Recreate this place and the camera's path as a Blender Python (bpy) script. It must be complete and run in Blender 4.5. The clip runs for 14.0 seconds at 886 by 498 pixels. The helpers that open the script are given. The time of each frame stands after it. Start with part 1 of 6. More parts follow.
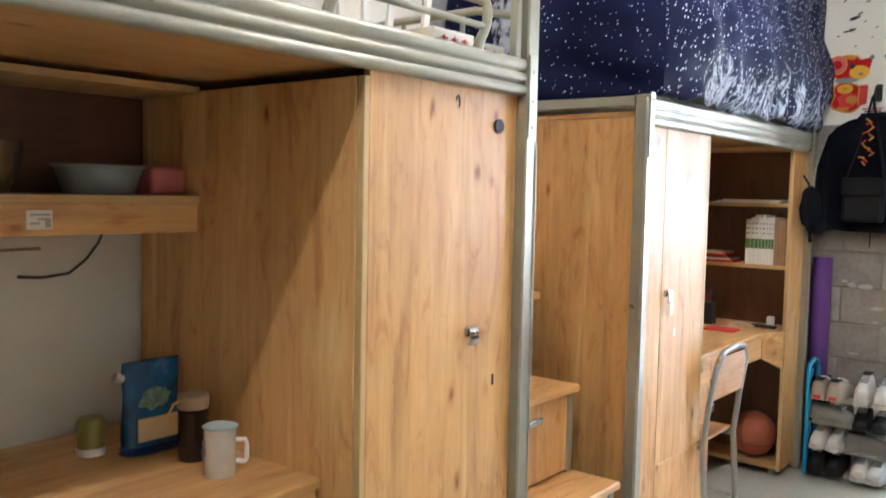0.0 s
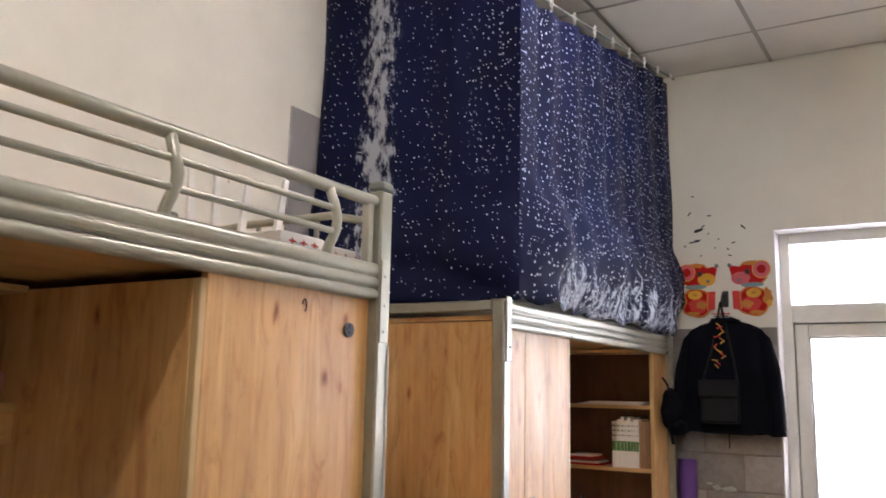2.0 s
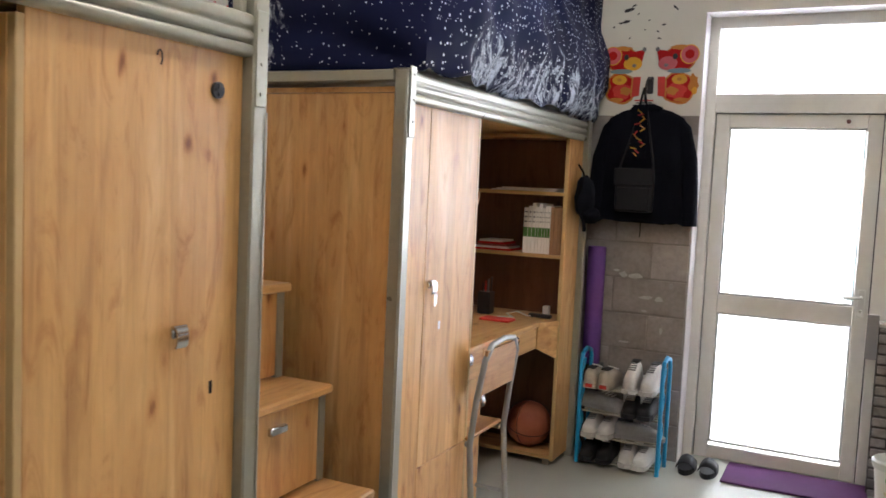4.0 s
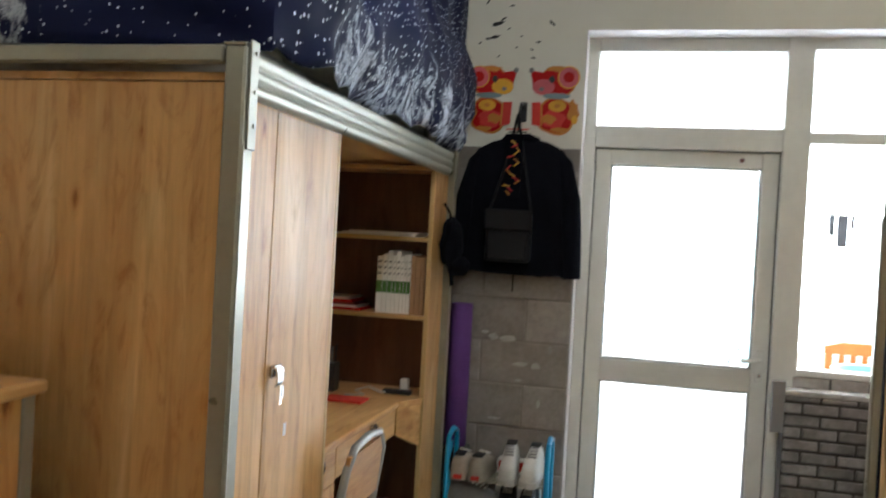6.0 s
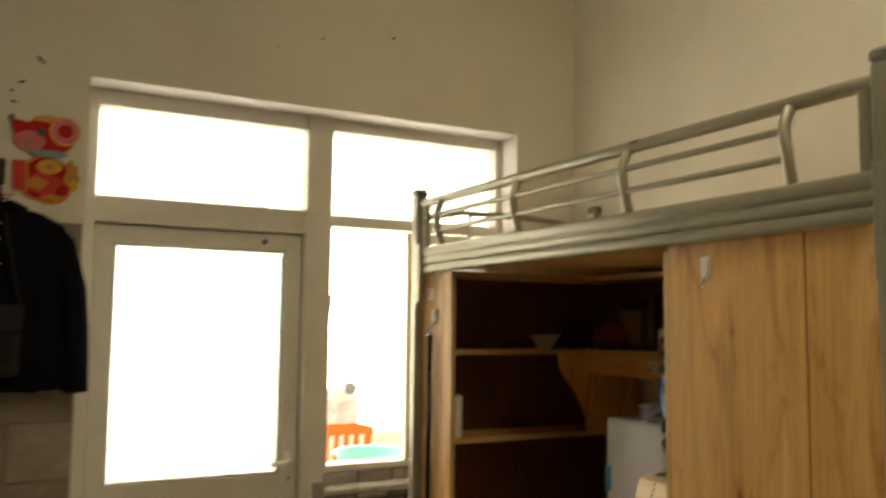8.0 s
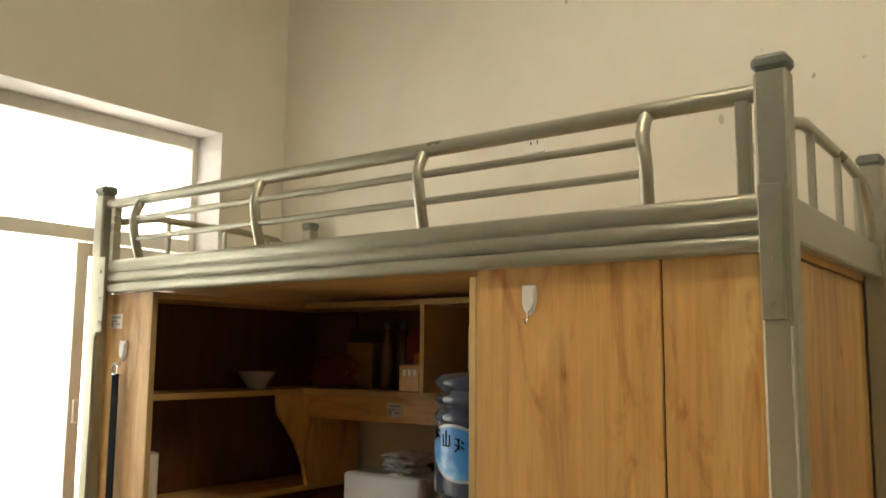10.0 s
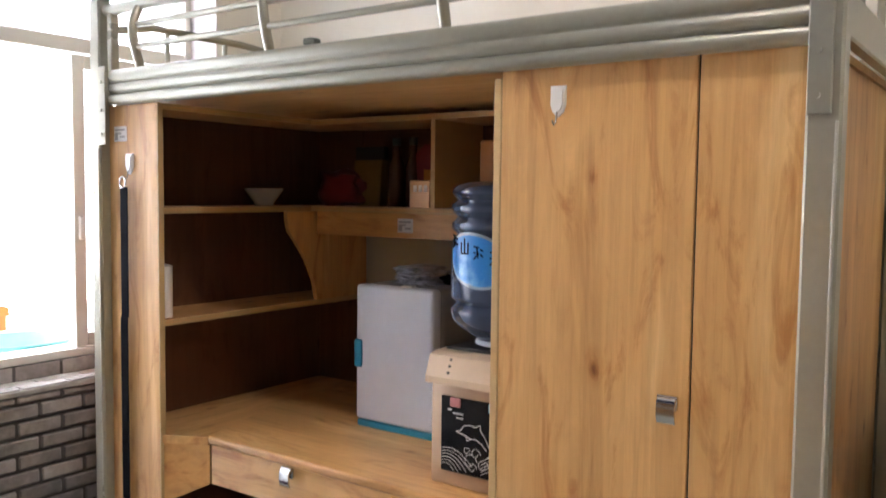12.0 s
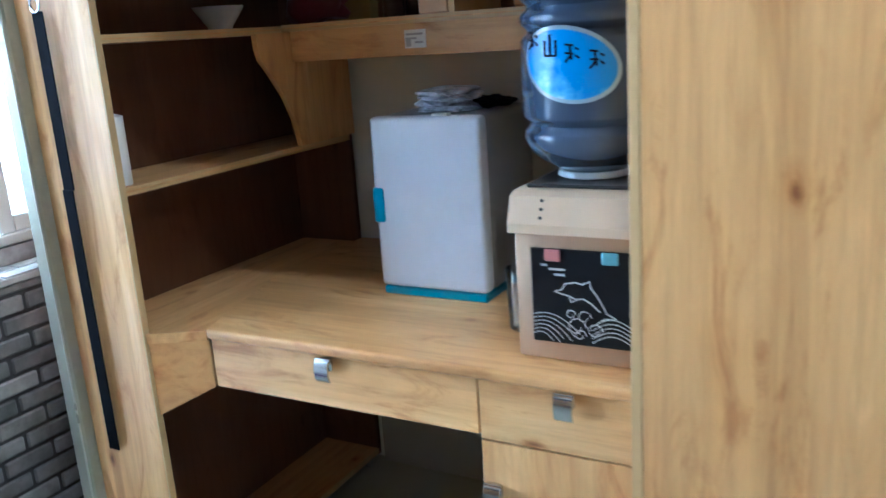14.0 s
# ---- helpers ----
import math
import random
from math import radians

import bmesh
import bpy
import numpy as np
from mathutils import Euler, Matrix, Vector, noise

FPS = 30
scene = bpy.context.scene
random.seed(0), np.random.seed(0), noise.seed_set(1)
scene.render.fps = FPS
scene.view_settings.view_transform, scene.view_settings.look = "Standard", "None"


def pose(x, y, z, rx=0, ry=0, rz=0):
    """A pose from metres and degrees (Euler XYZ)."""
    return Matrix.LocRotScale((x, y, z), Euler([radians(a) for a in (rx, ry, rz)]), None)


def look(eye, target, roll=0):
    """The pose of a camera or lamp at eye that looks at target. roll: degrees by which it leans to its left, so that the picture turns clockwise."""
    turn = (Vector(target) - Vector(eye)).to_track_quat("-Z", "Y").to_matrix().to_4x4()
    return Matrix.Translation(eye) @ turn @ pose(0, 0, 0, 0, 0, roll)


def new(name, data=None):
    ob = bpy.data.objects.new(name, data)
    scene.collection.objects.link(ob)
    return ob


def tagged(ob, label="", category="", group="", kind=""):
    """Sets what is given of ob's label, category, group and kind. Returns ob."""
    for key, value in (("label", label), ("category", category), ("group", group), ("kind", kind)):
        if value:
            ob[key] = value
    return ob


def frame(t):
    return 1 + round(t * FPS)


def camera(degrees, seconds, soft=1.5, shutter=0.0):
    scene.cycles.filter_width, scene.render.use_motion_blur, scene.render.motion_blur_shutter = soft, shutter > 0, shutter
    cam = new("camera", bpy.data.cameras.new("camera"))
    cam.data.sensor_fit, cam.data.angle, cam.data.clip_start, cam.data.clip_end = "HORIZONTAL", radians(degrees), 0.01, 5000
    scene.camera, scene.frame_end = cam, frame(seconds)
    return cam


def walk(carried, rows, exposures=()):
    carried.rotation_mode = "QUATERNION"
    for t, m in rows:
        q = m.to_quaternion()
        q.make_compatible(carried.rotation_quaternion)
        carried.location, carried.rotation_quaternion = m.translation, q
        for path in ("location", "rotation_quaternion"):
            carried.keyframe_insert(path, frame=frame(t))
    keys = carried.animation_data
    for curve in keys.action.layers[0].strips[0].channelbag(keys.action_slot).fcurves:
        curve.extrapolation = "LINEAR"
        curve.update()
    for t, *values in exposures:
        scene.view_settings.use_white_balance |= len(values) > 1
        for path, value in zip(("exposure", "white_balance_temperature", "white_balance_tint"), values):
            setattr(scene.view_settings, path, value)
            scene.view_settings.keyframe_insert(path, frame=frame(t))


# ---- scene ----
cam = camera(55.5, 14.0, 1.6, 0.35)
METRES, EYE, TILT, LEAN, TURN = 3.75, 1.45, 0.0, 0.0, 38.9
ROWS = [
    (0.0, 0.0, 0.0, 0.0, 0.08, -3.92, -1.18),
    (0.5, 0.0022, 0.0007, 0.003, -1.47, 0.59, -1.2),
    (1.0, 0.0053, 0.0008, 0.005, -3.27, 5.75, -1.03),
    (1.5, 0.0124, 0.0019, 0.0059, -5.18, 10.19, -0.6),
    (2.0, 0.0251, 0.0128, 0.0062, -7.73, 9.61, -1.17),
    (2.5, 0.0352, 0.0231, 0.0055, -9.57, 2.26, -1.93),
    (3.0, 0.0381, 0.021, 0.0041, -9.91, -2.83, -2.13),
    (5.5, 0.1025, 0.25, -0.0124, -20.12, -4.65, -3.09),
    (6.0, 0.0871, 0.3143, -0.0084, -25.62, -0.65, -3.15),
    (6.5, 0.0427, 0.3734, 0.0016, -37.15, 2.56, -1.19),
    (7.0, 0.0236, 0.4203, 0.0039, -47.55, 3.35, -2.53),
    (7.5, 0.0475, 0.4829, 0.0013, -58.13, 2.47, -1.96),
    (8.0, 0.0724, 0.5366, 0.0149, -67.25, 5.3, -0.59),
    (8.5, 0.1079, 0.5697, 0.0256, -79.39, 11.7, -0.72),
    (11.0, 0.2021, 0.6746, 0.0187, -94.98, 2.56, -1.66),
    (11.5, 0.1951, 0.6767, 0.0132, -94.21, -0.14, -1.38),
    (12.0, 0.1954, 0.6735, 0.005, -93.38, -3.74, -0.67),
    (12.5, 0.1992, 0.6701, 0.0006, -94.05, -8.2, 2.21),
    (13.0, 0.224, 0.6748, -0.005, -96.37, -12.08, 4.35),
    (13.5, 0.2705, 0.6992, -0.0148, -97.85, -14.61, 3.55),
    (14.0, 0.3389, 0.7504, -0.0169, -100.74, -14.65, 3.83),
]
EXPOSURES = [  # seconds, stops, kelvin, tint
    (0.0, 1.2, 5800, 11), (1.5, 0.65, 6200, 19), (3.0, 0.6, 6250, 20), (5.5, 0.32, 5950, 7), (6.5, 0.05, 6400, 7), (7.5, -0.42, 9300, 6), (8.5, -0.52, 10600, 4),
    (11.0, 0.47, 6800, 8), (12.0, 0.6, 6200, 17), (13.0, 1.1, 5100, 6), (14.0, 1.1, 4450, -1)]
walk(cam, [(t, pose(0, 0, EYE, TILT, LEAN, TURN) @ pose(METRES * x, METRES * y, METRES * z, 90 + pitch, roll, yaw)) for t, x, y, z, yaw, pitch, roll in ROWS], EXPOSURES)

# ---- world ----
world = bpy.data.worlds.new("sky")
scene.world = world
world.use_nodes = True
wn = world.node_tree.nodes
sky = wn.new("ShaderNodeTexSky")
sky.sky_type, sky.sun_disc = "NISHITA", False
sky.sun_elevation, sky.sun_rotation = radians(38), radians(10)
world.node_tree.links.new(sky.outputs[0], wn["Background"].inputs[0])
wn["Background"].inputs[1].default_value = 0.12
sun = new("sun", bpy.data.lights.new("sun", "SUN"))
sun.data.energy, sun.data.angle, sun.data.color = 1.2, radians(12), (1.0, 0.95, 0.88)
sun.matrix_world = look((0, 12, 9), (0, 5, 0))

WALL_R, WALL_L, DOORWALL, CEIL, BACK = 1.37, -2.235, 4.93, 3.36, -2.2
RAIL_R, RAIL_L = 0.42, -1.29


# ---- materials ----
def nodes(name):
    m = bpy.data.materials.new(name)
    m.use_nodes = True
    t = m.node_tree
    return m, t, t.nodes["Principled BSDF"]


def link(t, a, b):
    t.links.new(a, b)


def coords(t, scale=(1, 1, 1), rnd=True):
    tc = t.nodes.new("ShaderNodeTexCoord")
    mp = t.nodes.new("ShaderNodeMapping")
    mp.inputs["Scale"].default_value = scale
    if rnd:
        oi = t.nodes.new("ShaderNodeObjectInfo")
        mul = t.nodes.new("ShaderNodeVectorMath")
        mul.operation = "MULTIPLY_ADD"
        mul.inputs[1].default_value = (17, 31, 23)
        link(t, oi.outputs["Random"], mul.inputs[0])
        link(t, tc.outputs["Object"], mul.inputs[2])
        link(t, mul.outputs[0], mp.inputs[0])
    else:
        link(t, tc.outputs["Object"], mp.inputs[0])
    return mp.outputs[0]


def ramp(t, fac, stops):
    r = t.nodes.new("ShaderNodeValToRGB")
    el = r.color_ramp.elements
    while len(el) < len(stops):
        el.new(0.5)
    for e, (p, c) in zip(el, stops):
        e.position, e.color = p, (*c, 1) if len(c) == 3 else c
    link(t, fac, r.inputs[0])
    return r.outputs[0]


def tex(t, kind, vec, scale, detail=4, rough=0.6):
    n = t.nodes.new("ShaderNodeTex" + kind)
    n.inputs["Scale"].default_value = scale
    if kind == "Noise":
        n.inputs["Detail"].default_value, n.inputs["Roughness"].default_value = detail, rough
    link(t, vec, n.inputs["Vector"])
    return n


def mixc(t, fac, a, b, mode="MIX"):
    m = t.nodes.new("ShaderNodeMix")
    m.data_type, m.blend_type = "RGBA", mode
    for i, v in ((0, fac), (6, a), (7, b)):
        if isinstance(v, (int, float)):
            m.inputs[i].default_value = v
        elif isinstance(v, tuple):
            m.inputs[i].default_value = (*v, 1)
        else:
            link(t, v, m.inputs[i])
    return m.outputs[2]


def bump(t, bsdf, height, strength, dist=0.002):
    b = t.nodes.new("ShaderNodeBump")
    b.inputs["Strength"].default_value, b.inputs["Distance"].default_value = strength, dist
    link(t, height, b.inputs["Height"])
    link(t, b.outputs[0], bsdf.inputs["Normal"])


def mat(name, c, rough=0.5, metal=0.0, var=0.12, scale=25, rel=0.15, coarse=3.0, spec=0.5):
    """A painted, moulded or woven surface: fine grain and coarse stains over one colour."""
    m, t, b = nodes(name)
    v = coords(t)
    fine, big = tex(t, "Noise", v, scale, 5), tex(t, "Noise", v, coarse, 4)
    dark = tuple(x * (1 - 2 * var) for x in c)
    lite = tuple(min(1, x * (1 + var)) for x in c)
    col = ramp(t, big.outputs[0], [(0.3, dark), (0.65, lite)])
    col = mixc(t, 0.35, col, ramp(t, fine.outputs[0], [(0.3, dark), (0.7, lite)]))
    link(t, col, b.inputs["Base Color"])
    b.inputs["Metallic"].default_value, b.inputs["Specular IOR Level"].default_value = metal, spec
    rr = t.nodes.new("ShaderNodeMapRange")
    rr.inputs[3].default_value, rr.inputs[4].default_value = max(0.05, rough - 0.08), min(1, rough + 0.08)
    link(t, big.outputs[0], rr.inputs[0])
    link(t, rr.outputs[0], b.inputs["Roughness"])
    if rel:
        bump(t, b, fine.outputs[0], rel)
    return m


def wood(name, dark, mid, lite, axis="z", rough=0.38):
    """Oak-look laminate: long grain, wider flames, joined strips and a few knots."""
    m, t, b = nodes(name)
    k = {"x": 0, "y": 1, "z": 2}[axis]

    def sc(along, across):
        s = [across] * 3
        s[k] = along
        return tuple(s)
    v1, v2, v3 = coords(t, sc(0.7, 7)), coords(t, sc(2.2, 52)), coords(t, sc(0.0, 11))
    flame = tex(t, "Noise", v1, 1.3, 5, 0.55)
    flame.inputs["Distortion"].default_value = 0.6
    grain = tex(t, "Noise", v2, 1.0, 6, 0.7)
    strip = tex(t, "Voronoi", v3, 1.0)
    col = ramp(t, flame.outputs[0], [(0.22, dark), (0.42, mid), (0.55, mid), (0.70, lite)])
    g = ramp(t, grain.outputs[0], [(0.3, (0.6, 0.52, 0.42)), (0.52, (1, 1, 1)), (0.7, (1.06, 1.05, 1.02))])
    col = mixc(t, 0.42, col, g, "MULTIPLY")
    s = ramp(t, strip.outputs["Color"], [(0.1, (0.88, 0.84, 0.8)), (0.9, (1.06, 1.05, 1.03))])
    col = mixc(t, 0.75, col, s, "MULTIPLY")
    wisp = tex(t, "Noise", coords(t, sc(3.2, 13)), 1.0, 7, 0.66)
    wisp.inputs["Distortion"].default_value = 1.6
    wz = ramp(t, wisp.outputs[0], [(0.32, (0.68, 0.52, 0.38)), (0.46, (0.96, 0.93, 0.89)), (0.6, (1.0, 1.0, 1.0)), (0.72, (1.1, 1.1, 1.12))])
    col = mixc(t, 0.85, col, wz, "MULTIPLY")
    cloud = tex(t, "Noise", coords(t, sc(2.2, 4.5)), 1.0, 4, 0.6)
    col = mixc(t, 0.8, col, ramp(t, cloud.outputs[0], [(0.3, (0.9, 0.8, 0.7)), (0.5, (1, 1, 1)), (0.7, (1.06, 1.08, 1.1))]), "MULTIPLY")
    kv = t.nodes.new("ShaderNodeVectorMath")
    kv.operation = "MULTIPLY_ADD"
    kv.inputs[1].default_value = (0.35, 0.35, 0.35)
    link(t, wisp.outputs["Color"], kv.inputs[0])
    link(t, coords(t, sc(4.2, 8.5)), kv.inputs[2])
    kn = tex(t, "Voronoi", kv.outputs[0], 1.0)
    spot = ramp(t, kn.outputs["Distance"], [(0.03, (0.34, 0.2, 0.11)), (0.08, (0.7, 0.54, 0.4)), (0.12, (0.92, 0.86, 0.8)), (0.2, (1, 1, 1))])
    gate = ramp(t, tex(t, "Noise", v1, 0.9, 1).outputs[0], [(0.34, (0, 0, 0)), (0.4, (1, 1, 1))])
    col = mixc(t, gate, col, mixc(t, 1.0, col, spot, "MULTIPLY"))
    link(t, col, b.inputs["Base Color"])
    b.inputs["Roughness"].default_value = rough
    bump(t, b, grain.outputs[0], 0.12, 0.001)
    return m


OAK = ((0.42, 0.215, 0.072), (0.68, 0.40, 0.155), (0.80, 0.545, 0.25))
wood_z, wood_y, wood_x = (wood("oak_" + a, *OAK, axis=a) for a in "zyx")
# the same oak darkened for recessed boards: their shade is in the colour
OAK_SHADED = ((0.085, 0.034, 0.015), (0.13, 0.055, 0.025), (0.17, 0.076, 0.036))
dark_z, dark_y = wood("shade_dark_oak_upright", *OAK_SHADED, axis="z"), wood("shade_dark_oak_flat", *OAK_SHADED, axis="y")
edge_m = mat("pale_edge_band", (0.56, 0.38, 0.17), 0.5, var=0.06)
steel = mat("grey_green_bed_paint", (0.36, 0.35, 0.285), 0.3, 0.45, var=0.07, scale=60, rel=0.05)
chrome = mat("chrome", (0.58, 0.58, 0.58), 0.18, 1.0, var=0.04, rel=0)
lid_m = mat("post_cap_plastic", (0.16, 0.18, 0.16), 0.5)
black = mat("black_plastic", (0.02, 0.02, 0.022), 0.4)
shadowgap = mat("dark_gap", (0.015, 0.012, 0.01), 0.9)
whiteplastic = mat("white_plastic", (0.78, 0.77, 0.74), 0.35, var=0.03)
blueplastic = mat("sky_blue_plastic", (0.02, 0.33, 0.62), 0.35, var=0.06)
teal = mat("teal_plastic", (0.16, 0.55, 0.55), 0.4)
pink = mat("pink_plastic", (0.55, 0.17, 0.17), 0.5)
paper = mat("white_paper", (0.8, 0.78, 0.74), 0.8, var=0.04)
greytext = mat("grey_print", (0.2, 0.2, 0.2), 0.8)
redprint = mat("red_print", (0.62, 0.04, 0.03), 0.7)
red = mat("red_glossy_paper", (0.46, 0.006, 0.007), 0.6, var=0.1, spec=0.2)
yellow = mat("yellow_paper", (0.72, 0.38, 0.02), 0.45)
rosy = mat("pink_paper", (0.62, 0.12, 0.14), 0.45)
gold = mat("gold_paper", (0.55, 0.22, 0.03), 0.4, 0.2)
purple = mat("purple_foam", (0.15, 0.055, 0.27), 0.75, var=0.1, scale=90, rel=0.3)
matpurple = mat("purple_woven_mat", (0.11, 0.03, 0.12), 0.95, var=0.2, scale=160, rel=0.8)
cloth_black = mat("black_cloth", (0.005, 0.0055, 0.009), 0.95, var=0.25, scale=200, rel=0.5, spec=0.08)
leather = mat("black_leather", (0.012, 0.012, 0.014), 0.55, var=0.2, scale=120, rel=0.3, spec=0.2)
alu = mat("white_aluminium", (0.80, 0.79, 0.73), 0.42, var=0.05, rel=0.04)
jamb = mat("painted_reveal", (0.74, 0.70, 0.70), 0.55, var=0.06)
shoewhite = mat("off_white_shoe", (0.68, 0.66, 0.62), 0.7, var=0.1, scale=60)
shoegrey = mat("grey_shoe", (0.3, 0.3, 0.3), 0.8, var=0.15, scale=60)
shoeblack = mat("black_shoe", (0.012, 0.012, 0.013), 0.6, var=0.2)
sole = mat("rubber_sole", (0.55, 0.53, 0.5), 0.7)
champagne = mat("champagne_plastic", (0.66, 0.50, 0.34), 0.35, 0.25, var=0.04, rel=0.03)
bronze = mat("bronze_frame", (0.46, 0.31, 0.19), 0.4, 0.2, var=0.05, rel=0.03)
orange = mat("orange_paint", (0.75, 0.14, 0.02), 0.5)
mattress_m = mat("mattress_ticking", (0.5, 0.5, 0.48), 0.9)


def plaster(name, c, stain):
    m, t, b = nodes(name)
    v = coords(t, rnd=False)
    big, mid, fine = tex(t, "Noise", v, 0.9, 5), tex(t, "Noise", v, 5, 5), tex(t, "Noise", v, 120, 3)
    col = ramp(t, big.outputs[0], [(0.3, stain), (0.6, c)])
    col = mixc(t, 0.4, col, ramp(t, mid.outputs[0], [(0.3, stain), (0.55, c)]))
    sp = tex(t, "Voronoi", v, 7)
    dots = ramp(t, sp.outputs["Distance"], [(0.025, (0.55, 0.5, 0.45)), (0.05, (1, 1, 1))])
    gate = ramp(t, mid.outputs[0], [(0.56, (0, 0, 0)), (0.6, (1, 1, 1))])
    col = mixc(t, gate, col, mixc(t, 1.0, col, dots, "MULTIPLY"))
    link(t, col, b.inputs["Base Color"])
    b.inputs["Roughness"].default_value = 0.85
    bump(t, b, fine.outputs[0], 0.12, 0.002)
    return m


wallpaint = plaster("white_wall_paint", (0.79, 0.77, 0.69), (0.71, 0.69, 0.61))
tilepaint = plaster("ceiling_tile", (0.8, 0.78, 0.74), (0.74, 0.72, 0.68))
greypaint = plaster("grey_paint_and_desk_shade", (0.33, 0.32, 0.32), (0.27, 0.26, 0.26))
floor_m = plaster("pale_terrazzo", (0.42, 0.42, 0.36), (0.36, 0.36, 0.31))
floor_m.node_tree.nodes["Principled BSDF"].inputs["Roughness"].default_value = 0.3
block_m = mat("grey_block", (0.31, 0.275, 0.25), 0.9, var=0.16, scale=40, rel=0.5, coarse=5)
mortar_m = mat("block_mortar", (0.265, 0.235, 0.21), 0.95, scale=60, rel=0.5)
chip_m = mat("chipped_plaster", (0.42, 0.4, 0.37), 0.95, var=0.2, scale=80, rel=0.8)
flake_m = mat("exposed_dark_scar", (0.06, 0.06, 0.06), 0.95, var=0.3, scale=80, rel=0.5)
brick_m = mat("printed_grey_brick", (0.30, 0.275, 0.26), 0.6, var=0.3, scale=30, rel=0.35, coarse=9)
brick_gloss = mat("glossy_printed_brick", (0.40, 0.37, 0.35), 0.22, var=0.25, scale=30, rel=0.2, coarse=9)
joint_m = mat("dark_brick_joint", (0.08, 0.073, 0.068), 0.85)


def random_tint(m, lo=0.7, hi=1.25):
    t = m.node_tree
    b = t.nodes["Principled BSDF"]
    src = b.inputs["Base Color"].links[0].from_socket
    oi = t.nodes.new("ShaderNodeObjectInfo")
    col = mixc(t, 1.0, src, ramp(t, oi.outputs["Random"], [(0, (lo,) * 3), (1, (hi, hi, hi))]), "MULTIPLY")
    link(t, col, b.inputs["Base Color"])


random_tint(brick_m, 0.65, 1.25)
random_tint(block_m, 0.85, 1.12)


def curtain_cloth():
    """Navy print: scattered stars, a frosted wood along the hem, a pale plume down one strip."""
    m, t, b = nodes("navy_star_curtain")
    v = coords(t, rnd=False)
    big = tex(t, "Noise", v, 1.6, 3)
    base = ramp(t, big.outputs[0], [(0.3, (0.003, 0.005, 0.026)), (0.7, (0.006, 0.010, 0.055))])
    sep = t.nodes.new("ShaderNodeSeparateXYZ")
    link(t, v, sep.inputs[0])

    def rng(sock, a, c):
        n = t.nodes.new("ShaderNodeMapRange")
        n.inputs[1].default_value, n.inputs[2].default_value = a, c
        link(t, sock, n.inputs[0])
        return n.outputs[0]

    def math_(op, a, c):
        n = t.nodes.new("ShaderNodeMath")
        n.operation = op
        for i, q in enumerate((a, c)):
            if isinstance(q, (int, float)):
                n.inputs[i].default_value = q
            else:
                link(t, q, n.inputs[i])
        return n.outputs[0]
    front_only = rng(sep.outputs[1], 0.02, 0.06)
    flat = t.nodes.new("ShaderNodeCombineXYZ")
    link(t, math_("ADD", sep.outputs[0], sep.outputs[1]), flat.inputs[0])
    link(t, sep.outputs[2], flat.inputs[1])
    for s, r, share, where in ((22, 0.075, 0.55, 1.0), (37, 0.08, 0.62, 1.0), (24, 0.13, 0.45, front_only), (39, 0.15, 0.66, front_only)):
        vo = tex(t, "Voronoi", flat.outputs[0], s)
        vo.voronoi_dimensions = "2D"
        dot = ramp(t, vo.outputs["Distance"], [(r * 0.7, (1, 1, 1)), (r, (0, 0, 0))])
        keep = ramp(t, vo.outputs["Color"], [(share, (0, 0, 0)), (share + 0.05, (1, 1, 1))])
        base = mixc(t, math_("MULTIPLY", mixc(t, 1.0, dot, keep, "MULTIPLY"), where), base, (0.72, 0.78, 0.92))
    # frosted trees: tall spires, then a denser hem
    spire = tex(t, "Noise", coords(t, (9, 9, 1.1), False), 1.5, 5, 0.65)
    rim = tex(t, "Noise", coords(t, (14, 14, 7), False), 2.0, 6, 0.7)
    h = rng(sep.outputs[2], 0.34, 0.0)
    front = rng(sep.outputs[1], 0.08, 0.3)
    tree = math_("MULTIPLY", math_("ADD", spire.outputs[0], math_("MULTIPLY", h, 0.36)), front)
    tmask = math_("MULTIPLY", ramp(t, tree, [(0.70, (0, 0, 0)), (0.76, (1, 1, 1))]), ramp(t, rim.outputs[0], [(0.44, (0, 0, 0)), (0.58, (1, 1, 1))]))
    base = mixc(t, tmask, base, (0.5, 0.55, 0.66))
    # plume on the end sheet
    side = math_("MULTIPLY", rng(sep.outputs[1], 0.1, 0.06), rng(math_("ABSOLUTE", math_("ADD", sep.outputs[0], 0.62), 0), 0.13, 0.02))
    plume = math_("MULTIPLY", ramp(t, math_("ADD", rim.outputs[0], math_("MULTIPLY", side, 0.22)), [(0.62, (0, 0, 0)), (0.74, (1, 1, 1))]), ramp(t, side, [(0.0, (0, 0, 0)), (0.3, (1, 1, 1))]))
    base = mixc(t, plume, base, (0.42, 0.45, 0.52))
    link(t, base, b.inputs["Base Color"])
    b.inputs["Roughness"].default_value, b.inputs["Specular IOR Level"].default_value = 0.65, 0.14
    weave = tex(t, "Noise", v, 300, 2)
    bump(t, b, weave.outputs[0], 0.15, 0.001)
    return m


curtain_m = curtain_cloth()


